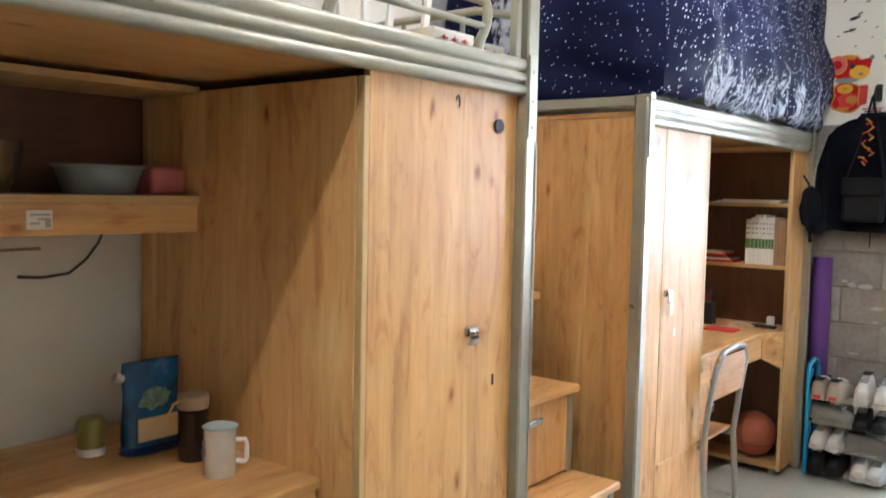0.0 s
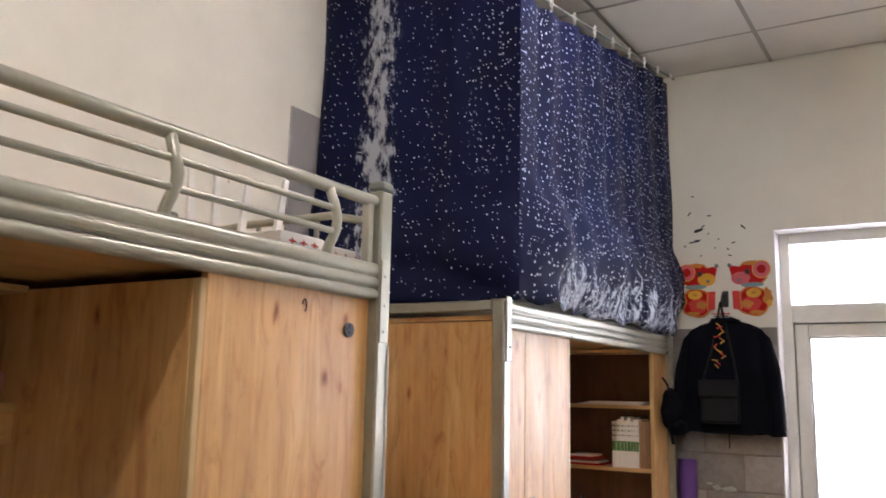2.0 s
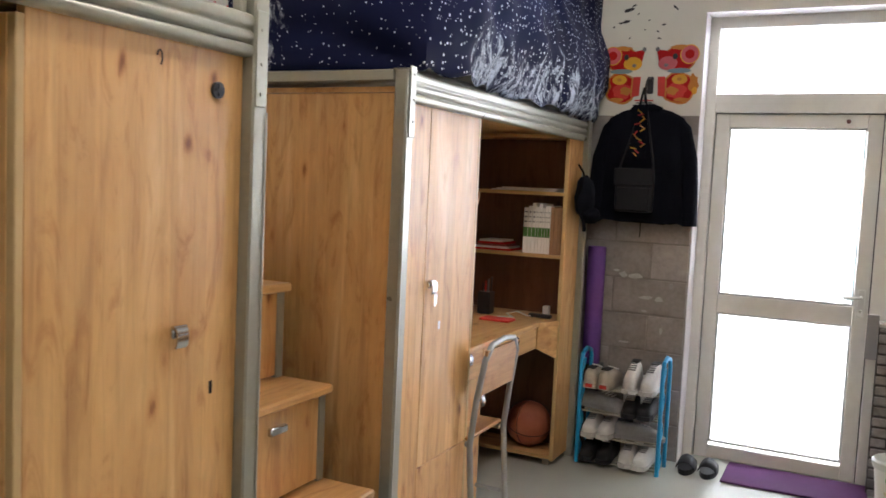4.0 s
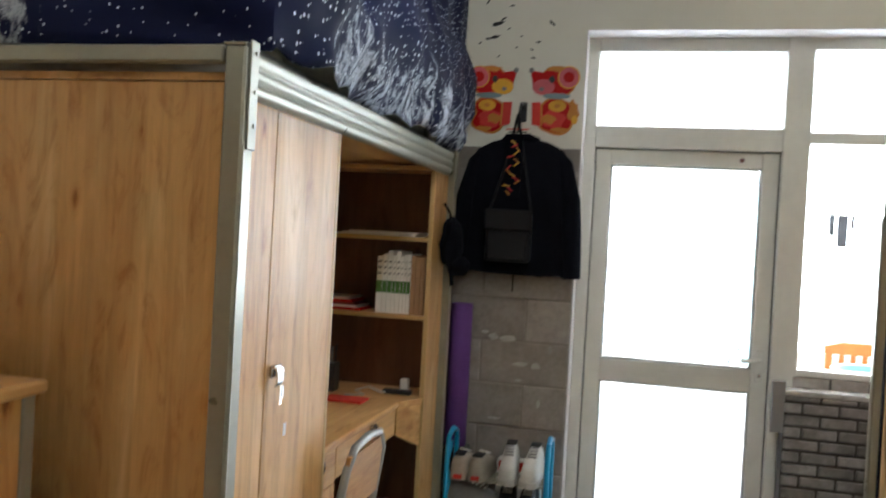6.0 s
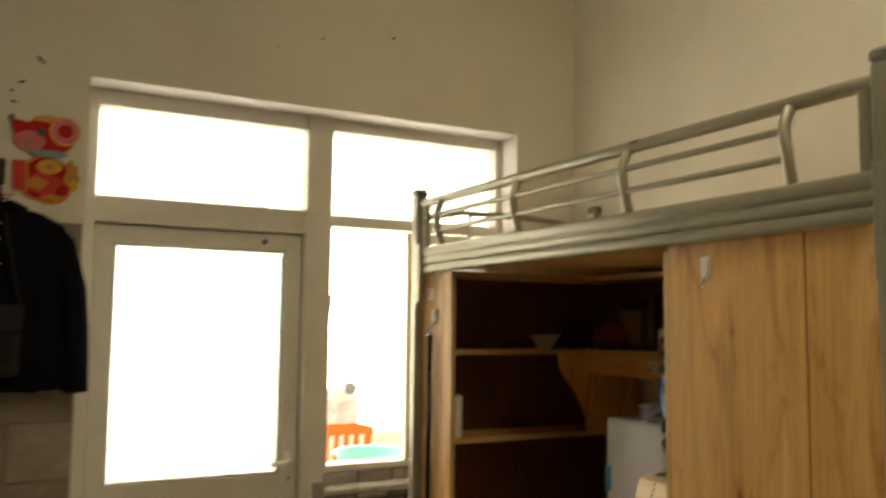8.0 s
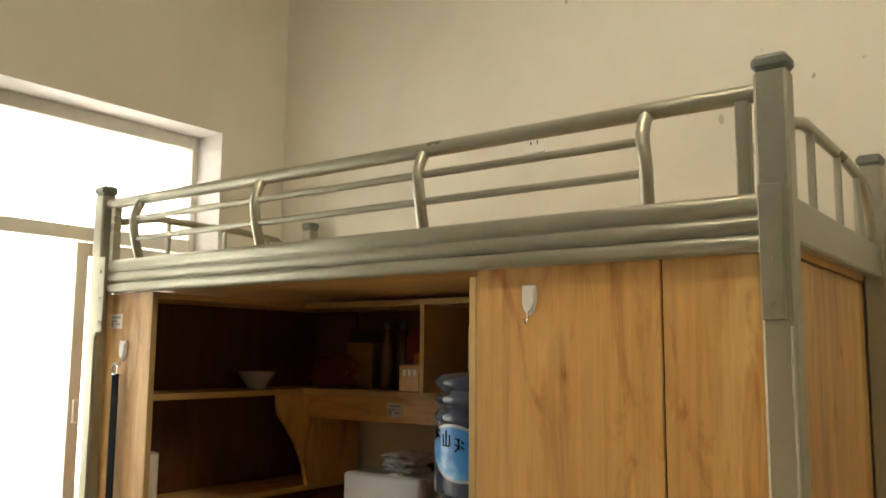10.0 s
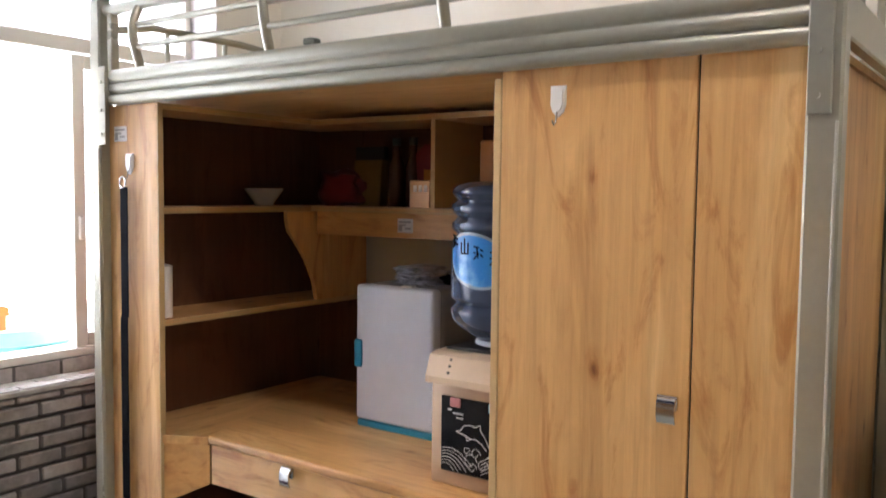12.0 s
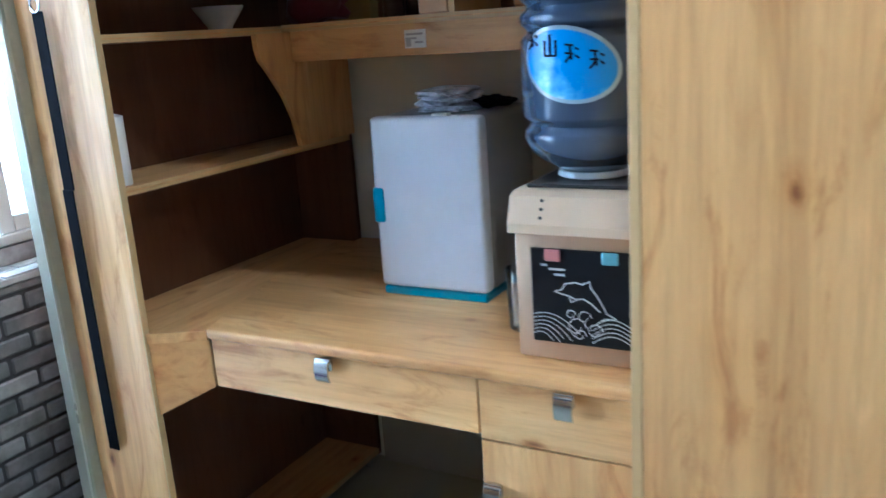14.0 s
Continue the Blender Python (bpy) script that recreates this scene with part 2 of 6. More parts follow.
def glass(name, tint=(1, 1, 1), frost=0.0, rough=0.02):
    """A thin pane: clear light path, some sheen, and white scatter where it is frosted."""
    m, t, b = nodes(name)
    out = t.nodes["Material Output"]
    tr, gl, tl = (t.nodes.new("ShaderNodeBsdf" + k) for k in ("Transparent", "Glossy", "Translucent"))
    tr.inputs[0].default_value = (*tint, 1)
    gl.inputs["Roughness"].default_value = rough
    tl.inputs[0].default_value = (0.92, 0.93, 0.95, 1)
    m1, m2 = t.nodes.new("ShaderNodeMixShader"), t.nodes.new("ShaderNodeMixShader")
    m1.inputs[0].default_value = frost
    link(t, tr.outputs[0], m1.inputs[1]), link(t, tl.outputs[0], m1.inputs[2])
    fr = t.nodes.new("ShaderNodeFresnel")
    link(t, fr.outputs[0], m2.inputs[0])
    link(t, m1.outputs[0], m2.inputs[1]), link(t, gl.outputs[0], m2.inputs[2])
    link(t, m2.outputs[0], out.inputs[0])
    return m


pane_frost = glass("frosted_pane", (0.97, 0.98, 1.0), 0.55, 0.3)
pane_clear = glass("clear_pane", (0.97, 0.99, 0.99), 0.08)
tumbler_m = glass("drinking_glass", (0.9, 0.92, 0.92), 0.05)


def glow(name, c, s):
    m, t, b = nodes(name)
    b.inputs["Base Color"].default_value = (0.8, 0.8, 0.8, 1)
    b.inputs["Emission Color"].default_value = (*c, 1)
    b.inputs["Emission Strength"].default_value = s
    return m


sky_glow = glow("bright_hazy_sky", (0.93, 0.97, 1.0), 12.0)
tube_glow = glow("lit_tube", (1.0, 0.95, 0.87), 56.0)


def bottle_mat():
    m, t, b = nodes("blue_tinted_polycarbonate")
    b.inputs["Base Color"].default_value = (0.075, 0.10, 0.16, 1)
    b.inputs["Roughness"].default_value = 0.08
    b.inputs["Coat Weight"].default_value = 0.6
    b.inputs["Transmission Weight"].default_value = 0.35
    b.inputs["IOR"].default_value = 1.3
    return m


bottle_m = bottle_mat()

# ---- mesh helpers ----
ORIGIN = {}


def thing(name, loc, label, category, group="", kind=""):
    ob = new(name)
    ob.empty_display_size = 0.05
    ob.location = loc
    ORIGIN[ob] = Vector(loc)
    return tagged(ob, label, category, group, kind)


def part(name, bm, material, parent=None, label="", smooth=False):
    """Links a bmesh, given in world coordinates, as one mesh under a thing or a part."""
    bmesh.ops.recalc_face_normals(bm, faces=bm.faces)
    o = ORIGIN.get(parent, Vector((0, 0, 0)))
    bmesh.ops.translate(bm, verts=bm.verts, vec=-o)
    me = bpy.data.meshes.new(name)
    bm.to_mesh(me)
    bm.free()
    me.materials.append(material)
    if smooth:
        for p in me.polygons:
            p.use_smooth = True
        me.set_sharp_from_angle(angle=radians(38))
    ob = new(name, me)
    if parent:
        ob.parent = parent
    ORIGIN[ob] = o
    return tagged(ob, label) if label else ob


def solo(name, bm, material, loc, label, category, kind="", group="", smooth=False):
    """A thing that is one mesh, with its origin at loc."""
    bmesh.ops.recalc_face_normals(bm, faces=bm.faces)
    bmesh.ops.translate(bm, verts=bm.verts, vec=-Vector(loc))
    me = bpy.data.meshes.new(name)
    bm.to_mesh(me)
    bm.free()
    me.materials.append(material)
    if smooth:
        for p in me.polygons:
            p.use_smooth = True
        me.set_sharp_from_angle(angle=radians(38))
    ob = new(name, me)
    ob.location = loc
    ORIGIN[ob] = Vector(loc)
    return tagged(ob, label, category, group, kind)


def box(x0, x1, y0, y1, z0, z1, bev=0.0, bm=None, seg=1):
    bm = bm or bmesh.new()
    x0, x1, y0, y1, z0, z1 = min(x0, x1), max(x0, x1), min(y0, y1), max(y0, y1), min(z0, z1), max(z0, z1)
    vs = bmesh.ops.create_cube(bm, size=1.0, matrix=Matrix.LocRotScale(((x0 + x1) / 2, (y0 + y1) / 2, (z0 + z1) / 2), None, (x1 - x0, y1 - y0, z1 - z0)))["verts"]
    if bev:
        es = list({e for v in vs for e in v.link_edges})
        bmesh.ops.bevel(bm, geom=es, offset=bev, segments=seg, affect="EDGES", profile=0.5)
    return bm


def tube(pts, r, n=10, bm=None):
    """A round bar along a line of points."""
    bm = bm or bmesh.new()
    pts = [Vector(p) for p in pts]
    rings = []
    ref = None
    for i, p in enumerate(pts):
        d = (pts[min(i + 1, len(pts) - 1)] - pts[max(i - 1, 0)]).normalized()
        if ref is None:
            ref = d.orthogonal().normalized()
        ref = (ref - d * ref.dot(d)).normalized()
        b = d.cross(ref)
        rr = r[i] if isinstance(r, (list, tuple)) else r
        rings.append([bm.verts.new(p + rr * (math.cos(a) * ref + math.sin(a) * b)) for a in (2 * math.pi * k / n for k in range(n))])
    for a, b in zip(rings, rings[1:]):
        for k in range(n):
            bm.faces.new((a[k], a[(k + 1) % n], b[(k + 1) % n], b[k]))
    bm.faces.new(rings[0])
    bm.faces.new(rings[-1])
    return bm


def lathe(profile, at, n=24, bm=None, tip=None):
    """Turned shape: (radius, height) pairs round an upright axis through at."""
    bm = bm or bmesh.new()
    at = Vector(at)
    rings = []
    for r, z in profile:
        rings.append([bm.verts.new(at + Vector((max(r, 1e-4) * math.cos(a), max(r, 1e-4) * math.sin(a), z))) for a in (2 * math.pi * k / n for k in range(n))])
    for a, b in zip(rings, rings[1:]):
        for k in range(n):
            bm.faces.new((a[k], a[(k + 1) % n], b[(k + 1) % n], b[k]))
    bm.faces.new(rings[0])
    bm.faces.new(rings[-1])
    if tip:
        bmesh.ops.rotate(bm, verts=bm.verts, cent=at, matrix=tip)
    return bm


def prism(poly, axis, a, b, bm=None):
    """A flat outline swept along an axis; the outline lies in the two other axes, in xyz order."""
    bm = bm or bmesh.new()

    def put(p, q):
        c = list(p)
        c.insert("xyz".index(axis), q)
        return bm.verts.new(c)
    lo, hi = [put(p, a) for p in poly], [put(p, b) for p in poly]
    bm.faces.new(lo)
    bm.faces.new(hi)
    n = len(poly)
    for k in range(n):
        bm.faces.new((lo[k], lo[(k + 1) % n], hi[(k + 1) % n], hi[k]))
    return bm


def blob(at, size, bm=None, rough=0.0, sub=3, seed=0, power=1.0):
    """A soft lump with an uneven surface."""
    bm = bm or bmesh.new()
    vs = bmesh.ops.create_icosphere(bm, subdivisions=sub, radius=1.0)["verts"]
    for v in vs:
        p = v.co.copy()
        k = 1 + rough * noise.noise(p * 2.1 + Vector((seed * 7.3, seed, 0)))
        p = Vector([math.copysign(abs(c) ** power, c) for c in p]) * k
        v.co = Vector((p.x * size[0], p.y * size[1], p.z * size[2])) + Vector(at)
    return bm


def join(*bms):
    a = bms[0]
    for b in bms[1:]:
        me = bpy.data.meshes.new("tmp")
        b.to_mesh(me)
        b.free()
        a.from_mesh(me)
        bpy.data.meshes.remove(me)
    return a


def structure(name, bm, material, label="", parent=None):
    ob = part(name, bm, material, parent, label)
    return tagged(ob, label or name.replace("_", " "), name.split("_")[0], "", "structure") if not parent else ob


# ---- shell of the room ----
structure("floor", box(WALL_L - 0.15, WALL_R + 0.15, BACK - 0.15, 7.2, -0.12, 0.0), floor_m, "pale grey-green terrazzo floor, worn and slightly glossy")
structure("wall_left", box(WALL_L - 0.15, WALL_L, BACK, DOORWALL, 0, CEIL + 0.25), wallpaint, "white painted plaster wall behind the loft beds")
structure("wall_right", box(WALL_R, WALL_R + 0.15, BACK, DOORWALL, 0, CEIL + 0.25), wallpaint, "white painted plaster wall with small scuffs")
structure("wall_back", box(WALL_L - 0.15, WALL_R + 0.15, BACK - 0.15, BACK, 0, CEIL + 0.25), wallpaint, "plain white wall closing the room")
OPL, OPR, OPT, WT = -0.775, 1.05, 2.39, 0.24  # opening in the balcony wall, wall thickness
structure("wall_balcony_side", box(WALL_L - 0.15, OPL, DOORWALL, DOORWALL + WT, 0, CEIL + 0.25), wallpaint, "white wall beside the balcony door, bare grey blocks below")
structure("wall_balcony_top", box(OPL, OPR, DOORWALL, DOORWALL + WT, OPT, CEIL + 0.25), wallpaint, "white wall above the balcony door")
structure("wall_balcony_end", box(OPR, WALL_R + 0.15, DOORWALL, DOORWALL + WT, 0, CEIL + 0.25), wallpaint, "white wall strip beside the window")
# thin painted reveal round the opening
structure("trim_reveal_left", box(OPL, OPL + 0.004, DOORWALL - 0.003, DOORWALL + 0.16, 0, OPT - 0.004), jamb, "white painted door reveal")
structure("trim_reveal_top", box(OPL + 0.004, OPR - 0.004, DOORWALL - 0.003, DOORWALL + 0.16, OPT - 0.004, OPT), jamb, "white painted window head")
structure("trim_reveal_right", box(OPR - 0.004, OPR, DOORWALL - 0.003, DOORWALL + 0.16, 0.9, OPT - 0.004), jamb, "white painted window reveal")

# dropped ceiling: mineral tiles in a metal grid
bm = box(WALL_L, WALL_R, BACK, DOORWALL, CEIL + 0.015, CEIL + 0.06)
T = 0.635
for i in range(-3, 5):
    for j in range(-10, 3):
        x0, y0 = -0.745 + T * i, 4.465 + T * (j - 1)
        a, b, c, d = max(x0 + 0.011, WALL_L + 0.02), min(x0 + T - 0.011, WALL_R - 0.02), max(y0 + 0.011, BACK + 0.02), min(y0 + T - 0.011, DOORWALL - 0.02)
        if b - a > 0.03 and d - c > 0.03:
            box(a, b, c, d, CEIL, CEIL + 0.0149, 0.002, bm)
structure("ceiling", bm, tilepaint, "white dropped ceiling of square mineral-fibre tiles")
bm = bmesh.new()
for i in range(-3, 5):
    x = -0.745 + T * i
    if WALL_L < x < WALL_R:
        box(x - 0.012, x + 0.012, BACK, DOORWALL, CEIL + 0.002, CEIL + 0.012, 0, bm)
for j in range(-10, 3):
    y = 4.465 + T * j
    if BACK < y < DOORWALL:
        box(WALL_L, WALL_R, y - 0.012, y + 0.012, CEIL + 0.002, CEIL + 0.0116, 0, bm)
structure("trim_ceiling_grid", bm, mat("grid_metal", (0.42, 0.4, 0.37), 0.5, 0.3), "thin metal grid between the ceiling tiles")
for y in (2.85, 0.2):
    lamp = thing("ceiling_light", (-0.45, y, CEIL), "long white fluorescent ceiling light, switched on", "ceiling light", "ceiling lights")
    part("housing", box(-0.52, -0.38, y - 0.62, y + 0.62, CEIL - 0.035, CEIL - 0.001, 0.006), whiteplastic, lamp)
    for dx in (-0.035, 0.035):
        part("tube", tube([(-0.45 + dx, y - 0.58, CEIL - 0.05), (-0.45 + dx, y + 0.58, CEIL - 0.05)], 0.014, 12), tube_glow, lamp, "glowing glass tube", True)

# ---- balcony door and window ----
GY = 5.13
door = tagged(thing("door_1", (-0.32, GY, 0), "closed white aluminium balcony door with two frosted panes", "door"), kind="structure")


def framed(parent, x0, x1, z0, z1, w, y0, y1, bot=None):
    """Four bars round an opening, butted end to end."""
    bot = bot or w
    part("stile", box(x0, x0 + w, y0, y1, z0, z1, 0.003), alu, parent)
    part("stile", box(x1 - w, x1, y0, y1, z0, z1, 0.003), alu, parent)
    part("top_rail", box(x0 + w, x1 - w, y0 + 0.001, y1 - 0.001, z1 - w, z1, 0.003), alu, parent)
    part("bottom_rail", box(x0 + w, x1 - w, y0 + 0.001, y1 - 0.001, z0, z0 + bot, 0.003), alu, parent)


framed(door, -0.7155, 0.0885, 0.004, 1.8805, 0.07, GY - 0.03, GY + 0.02)
gasket = mat("dark_door_gasket", (0.05, 0.05, 0.048), 0.8)
for a in ((-0.7198, -0.716, 0.004, 1.8845), (0.089, 0.0938, 0.004, 1.8845), (-0.716, 0.089, 1.881, 1.8845)):
    part("gasket", box(a[0], a[1], GY - 0.02, GY + 0.015, a[2], a[3]), gasket, door, "dark rubber seal")
part("middle_rail", box(-0.645, 0.018, GY - 0.029, GY + 0.019, 0.81, 0.91, 0.003), alu, door)
for z0, z1 in ((0.09, 0.81), (0.91, 1.81)):
    p = part("pane", box(-0.645, 0.018, GY - 0.006, GY, z0, z1), pane_frost, door, "frosted glass pane")
    p.visible_shadow = False
    bead = bmesh.new()
    for a in ((-0.645, -0.635, z0, z1), (0.008, 0.018, z0, z1), (-0.635, 0.008, z0, z0 + 0.01), (-0.635, 0.008, z1 - 0.01, z1)):
        box(a[0], a[1], GY - 0.02, GY - 0.0065, a[2], a[3], 0.002, bead)
    part("glazing_bead", bead, mat("grey_gasket", (0.5, 0.5, 0.47), 0.6), door)
hd = part("handle", join(box(0.035, 0.07, GY - 0.04, GY - 0.0302, 0.86, 1.0, 0.004), tube([(0.052, GY - 0.04, 0.96), (0.052, GY - 0.075, 0.96), (-0.03, GY - 0.08, 0.955)], 0.009)), alu, door, "white lever handle", True)
part("keyhole", tube([(0.052, GY - 0.0405, 0.89), (0.052, GY - 0.044, 0.89)], 0.008), chrome, door)
part("sticker", tube([(-0.07, GY - 0.0302, 1.845), (-0.07, GY - 0.034, 1.845)], 0.011, 12), mat("brown_dot", (0.16, 0.06, 0.05), 0.6), door)

tape_m = glass("pale_green_tape", (0.55, 0.8, 0.78), 0.4, 0.3)
part("edge_tape", box(-0.012, 0.007, GY - 0.0078, GY - 0.0064, 0.93, 1.78), tape_m, door, "pale green tape down the pane's edge").visible_shadow = False
part("tape_scrap", box(-0.045, 0.006, GY - 0.0092, GY - 0.008, 1.712, 1.728), tape_m, door)
for p0, p1, p2 in (((-0.14, 0.925), (-0.125, 0.96), (-0.13, 1.0)), ((-0.125, 0.93), (-0.1, 0.95), (-0.08, 0.985)), ((-0.08, 0.925), (-0.06, 0.975), (-0.03, 1.0)), ((-0.05, 0.925), (-0.035, 0.96), (-0.03, 1.03))):
    part("sticker_stalk", tube([(x, GY - 0.008, z) for x, z in (p0, p1, p2)], 0.003, 5), mat("blue_grey_sticker", (0.2, 0.27, 0.33), 0.6), door)
win = tagged(thing("window_1", (0.6, GY, 0.9), "white aluminium window with transom panes and an open sliding sash", "window"), kind="structure")
part("frame_post", box(OPL + 0.004, -0.72, GY - 0.06, GY + 0.04, 0, OPT - 0.004, 0.003), alu, win)
part("mullion", box(0.094, 0.205, GY - 0.07, GY + 0.04, 0, OPT - 0.004, 0.003), alu, win)
part("frame_post", box(1.02, OPR - 0.004, GY - 0.06, GY + 0.04, 0.9, OPT - 0.004, 0.003), alu, win)
part("head", box(-0.72, 0.094, GY - 0.06, GY + 0.04, 2.325, OPT - 0.004, 0.003), alu, win)
part("head", box(0.205, 1.02, GY - 0.06, GY + 0.04, 2.335, OPT - 0.004, 0.003), alu, win)
part("transom", box(-0.72, 0.094, GY - 0.058, GY + 0.038, 1.885, 1.985, 0.003), alu, win)
part("transom", box(0.205, 1.02, GY - 0.058, GY + 0.038, 1.925, 1.975, 0.003), alu, win)
for x0, x1, z0, z1 in ((-0.72, 0.094, 1.985, 2.325), (0.205, 1.02, 1.975, 2.335)):
    p = part("pane", box(x0, x1, GY - 0.004, GY + 0.002, z0, z1), pane_frost, win, "frosted transom pane")
    p.visible_shadow = False
sash = part("sash", join(box(0.57, 0.615, GY - 0.05, GY - 0.02, 0.935, 1.92, 0.003), box(0.975, 1.018, GY - 0.05, GY - 0.02, 0.935, 1.92, 0.003), box(0.615, 0.975, GY - 0.049, GY - 0.021, 1.875, 1.92, 0.003), box(0.615, 0.975, GY - 0.049, GY - 0.021, 0.935, 0.98, 0.003)), alu, win, "sliding sash pushed to one side")
p = part("pane", box(0.615, 0.975, GY - 0.038, GY - 0.033, 0.98, 1.875), pane_clear, sash)
p.visible_shadow = False
part("latch", box(0.583, 0.603, GY - 0.062, GY - 0.0502, 1.3, 1.38, 0.004), whiteplastic, sash)
part("sill_track", box(0.205, 1.018, GY - 0.06, GY + 0.04, 0.905, 0.934, 0.003), alu, win)
for x in (-0.082, 0.80):
    part("pull_strip", box(x, x + 0.02, GY + 0.004, GY + 0.007, 1.99, 2.32), tape_m, win, "pale green strip")

# ---- low wall under the window, clad in brick-look panels ----
low = structure("wall_under_window", join(box(0.14, OPR - 0.004, DOORWALL + 0.012, 5.055, 0, 0.839), box(0.206, OPR - 0.004, 5.0555, 5.17, 0, 0.9045)), joint_m, "low wall under the window clad in grey brick")
structure("window_sill", box(0.14, OPR - 0.006, DOORWALL - 0.004, 5.055, 0.8395, 0.858, 0.003), mat("sill_brick_sheet", (0.55, 0.53, 0.5), 0.25, var=0.2, coarse=12), "glossy brick-patterned sheet over the sill")
# ---- loft bed units ----
class Unit:
    """Local places in a bed unit: d from the rail's face to the wall, v from the wardrobe end to the bookcase end."""

    def __init__(self, side, y0, way):
        self.s, self.y0, self.w = side, y0, way

    def x(self, d):
        return RAIL_R + d if self.s > 0 else RAIL_L - d

    def y(self, v):
        return self.y0 + self.w * v

    def p(self, d, v, z):
        return Vector((self.x(d), self.y(v), z))

    def box(self, d0, d1, v0, v1, z0, z1, bev=0.0, bm=None):
        return box(self.x(d0), self.x(d1), self.y(v0), self.y(v1), z0, z1, bev, bm)

    def prism_v(self, poly, v0, v1, bm=None):
        return prism([(self.x(d), z) for d, z in poly], "y", self.y(v0), self.y(v1), bm)


RIGHT, LEFT_FAR, LEFT_NEAR = Unit(1, 2.70, 1), Unit(-1, 2.70, 1), Unit(-1, 1.99, -1)
VB = 2.02  # from post to post
DW = 0.93  # depth of the bed


def rail_profile(z0, z1):
    """Pressed steel rail: three rounded ribs with grooves between."""
    face = []
    for k in range(31):
        g = k / 30
        rib = max(math.sqrt(max(0.0, 1 - ((g - c) / w) ** 2)) for c, w in ((0.15, 0.15), (0.47, 0.14), (0.81, 0.19)))
        face.append((0.011 - 0.012 * rib, z0 + (z1 - z0) * g))
    return face + [(0.028, z1), (0.028, z0)]


def loft_bed(u, label, guard=True, dz=0.0):
    bed = thing("loft_bed", u.p(DW / 2, VB / 2, 0), label, "loft bed", "loft beds along the walls")
    for v, wid in ((-0.012, 0.055), (VB - 0.04, 0.05)):
        for d in (0.0, DW - 0.055):
            top = 2.02 if guard else 1.812 + dz
            post = part("post", u.box(d - 0.004, d + 0.042, v, v + wid, 0.0, top, 0.005), steel, bed)
            part("post_cap", u.box(d - 0.007, d + 0.045, v - 0.003, v + wid + 0.003, top, top + (0.028 if guard else 0.004), 0.008 if guard else 0.001), lid_m if guard else steel, post, "flat post cap")
            if d == 0.0:
                inner = v + 0.058 if v < 1 else v - 0.006
                plate = part("bracket", u.box(-0.010, -0.0045, *((0.003, 0.041) if v < 1 else (v - 0.036, v - 0.0005)), 1.60 + dz, 1.825 + dz, 0.002), steel, post, "riveted corner bracket")
                for z in (1.63, 1.70, 1.78):
                    part("rivet", tube([u.p(-0.0105, 0.024 if v < 1 else v - 0.018, z), u.p(-0.014, 0.024 if v < 1 else v - 0.018, z)], 0.0045, 8), steel, post)
                # highlight on the upright's inner edge, laid on as a paler strip
                part("edge_strip", u.box(-0.008, -0.0042, v + 0.004, v + 0.009, 0.02, 1.59, 0.001), mat_edge, post, "pale strip standing in for the edge's highlight")
    part("front_rail", u.prism_v(rail_profile(1.715 + dz, 1.815 + dz), 0.042, VB - 0.0765), steel, bed, "grooved steel side rail", True)
    part("back_rail", u.box(DW - 0.03, DW - 0.004, 0.042, VB - 0.042, 1.715 + dz, 1.815 + dz, 0.004), steel, bed)
    for v in (0.0, VB - 0.03):
        part("end_rail", u.box(0.052, DW - 0.057, v, v + 0.028, 1.735 if guard else 1.778 + dz, 1.815 + dz, 0.004), steel, bed)
    part("bed_board", u.box(0.03, DW - 0.032, 0.042, VB - 0.042, 1.728, 1.745), wood_y, bed, "oak-look board under the mattress")
    if not guard:
        for d in (0.012, 0.16):
            part("end_baluster", tube([u.p(d, VB - 0.02, 1.80), u.p(d - 0.02, VB - 0.02, 1.87), u.p(d - 0.015, VB - 0.02, 1.94)], 0.011, 10), steel, bed, "", True)
        part("end_bar", tube([u.p(-0.003, VB - 0.02, 1.945), u.p(0.5, VB - 0.02, 1.945)], 0.012, 10), steel, bed, "", True)
        return bed
    zt = 1.99
    part("guard_rail", tube([u.p(0.022, 0.02, zt), u.p(0.022, VB - 0.02, zt)], 0.0165, 12), steel, bed, "", True)
    for z in (1.93, 1.87):
        part("guard_bar", tube([u.p(0.002, 0.24, z), u.p(0.002, VB - 0.2, z)], 0.0085, 10), steel, bed, "", True)
    for v in (0.24, 0.76, 1.29, 1.815):
        pts = [u.p(0.022 - 0.028 * math.sin(math.pi * min(1, k / 8 * 1.05)) , v + 0.004 * math.sin(k), zt - (zt - 1.81) * k / 8) for k in range(9)]
        part("curved_baluster", tube(pts, 0.013, 10), steel, bed, "", True)
    for v in (0.068, VB - 0.07):
        part("short_upright", u.box(0.01, 0.035, v - 0.012, v + 0.012, 1.812, zt - 0.012, 0.003), steel, bed)
    for v in (0.012, VB - 0.014):
        arch = [u.p(0.05, v, 1.94), u.p(0.2, v, 1.972), u.p(0.55, v, 1.972), u.p(0.72, v, 1.96), u.p(0.80, v, 1.92), u.p(0.83, v, 1.86), u.p(0.835, v, 1.812)]
        part("end_arch", tube(arch, 0.012, 10), steel, bed, "", True)
        for d in (0.25, 0.48, 0.68):
            part("end_bar", tube([u.p(d, v, 1.812), u.p(d, v, 1.966)], 0.008, 8), steel, bed, "", True)
    return bed


mat_edge = mat("pale_edge_highlight", (0.47, 0.46, 0.40), 0.3, 0.3, var=0.08)


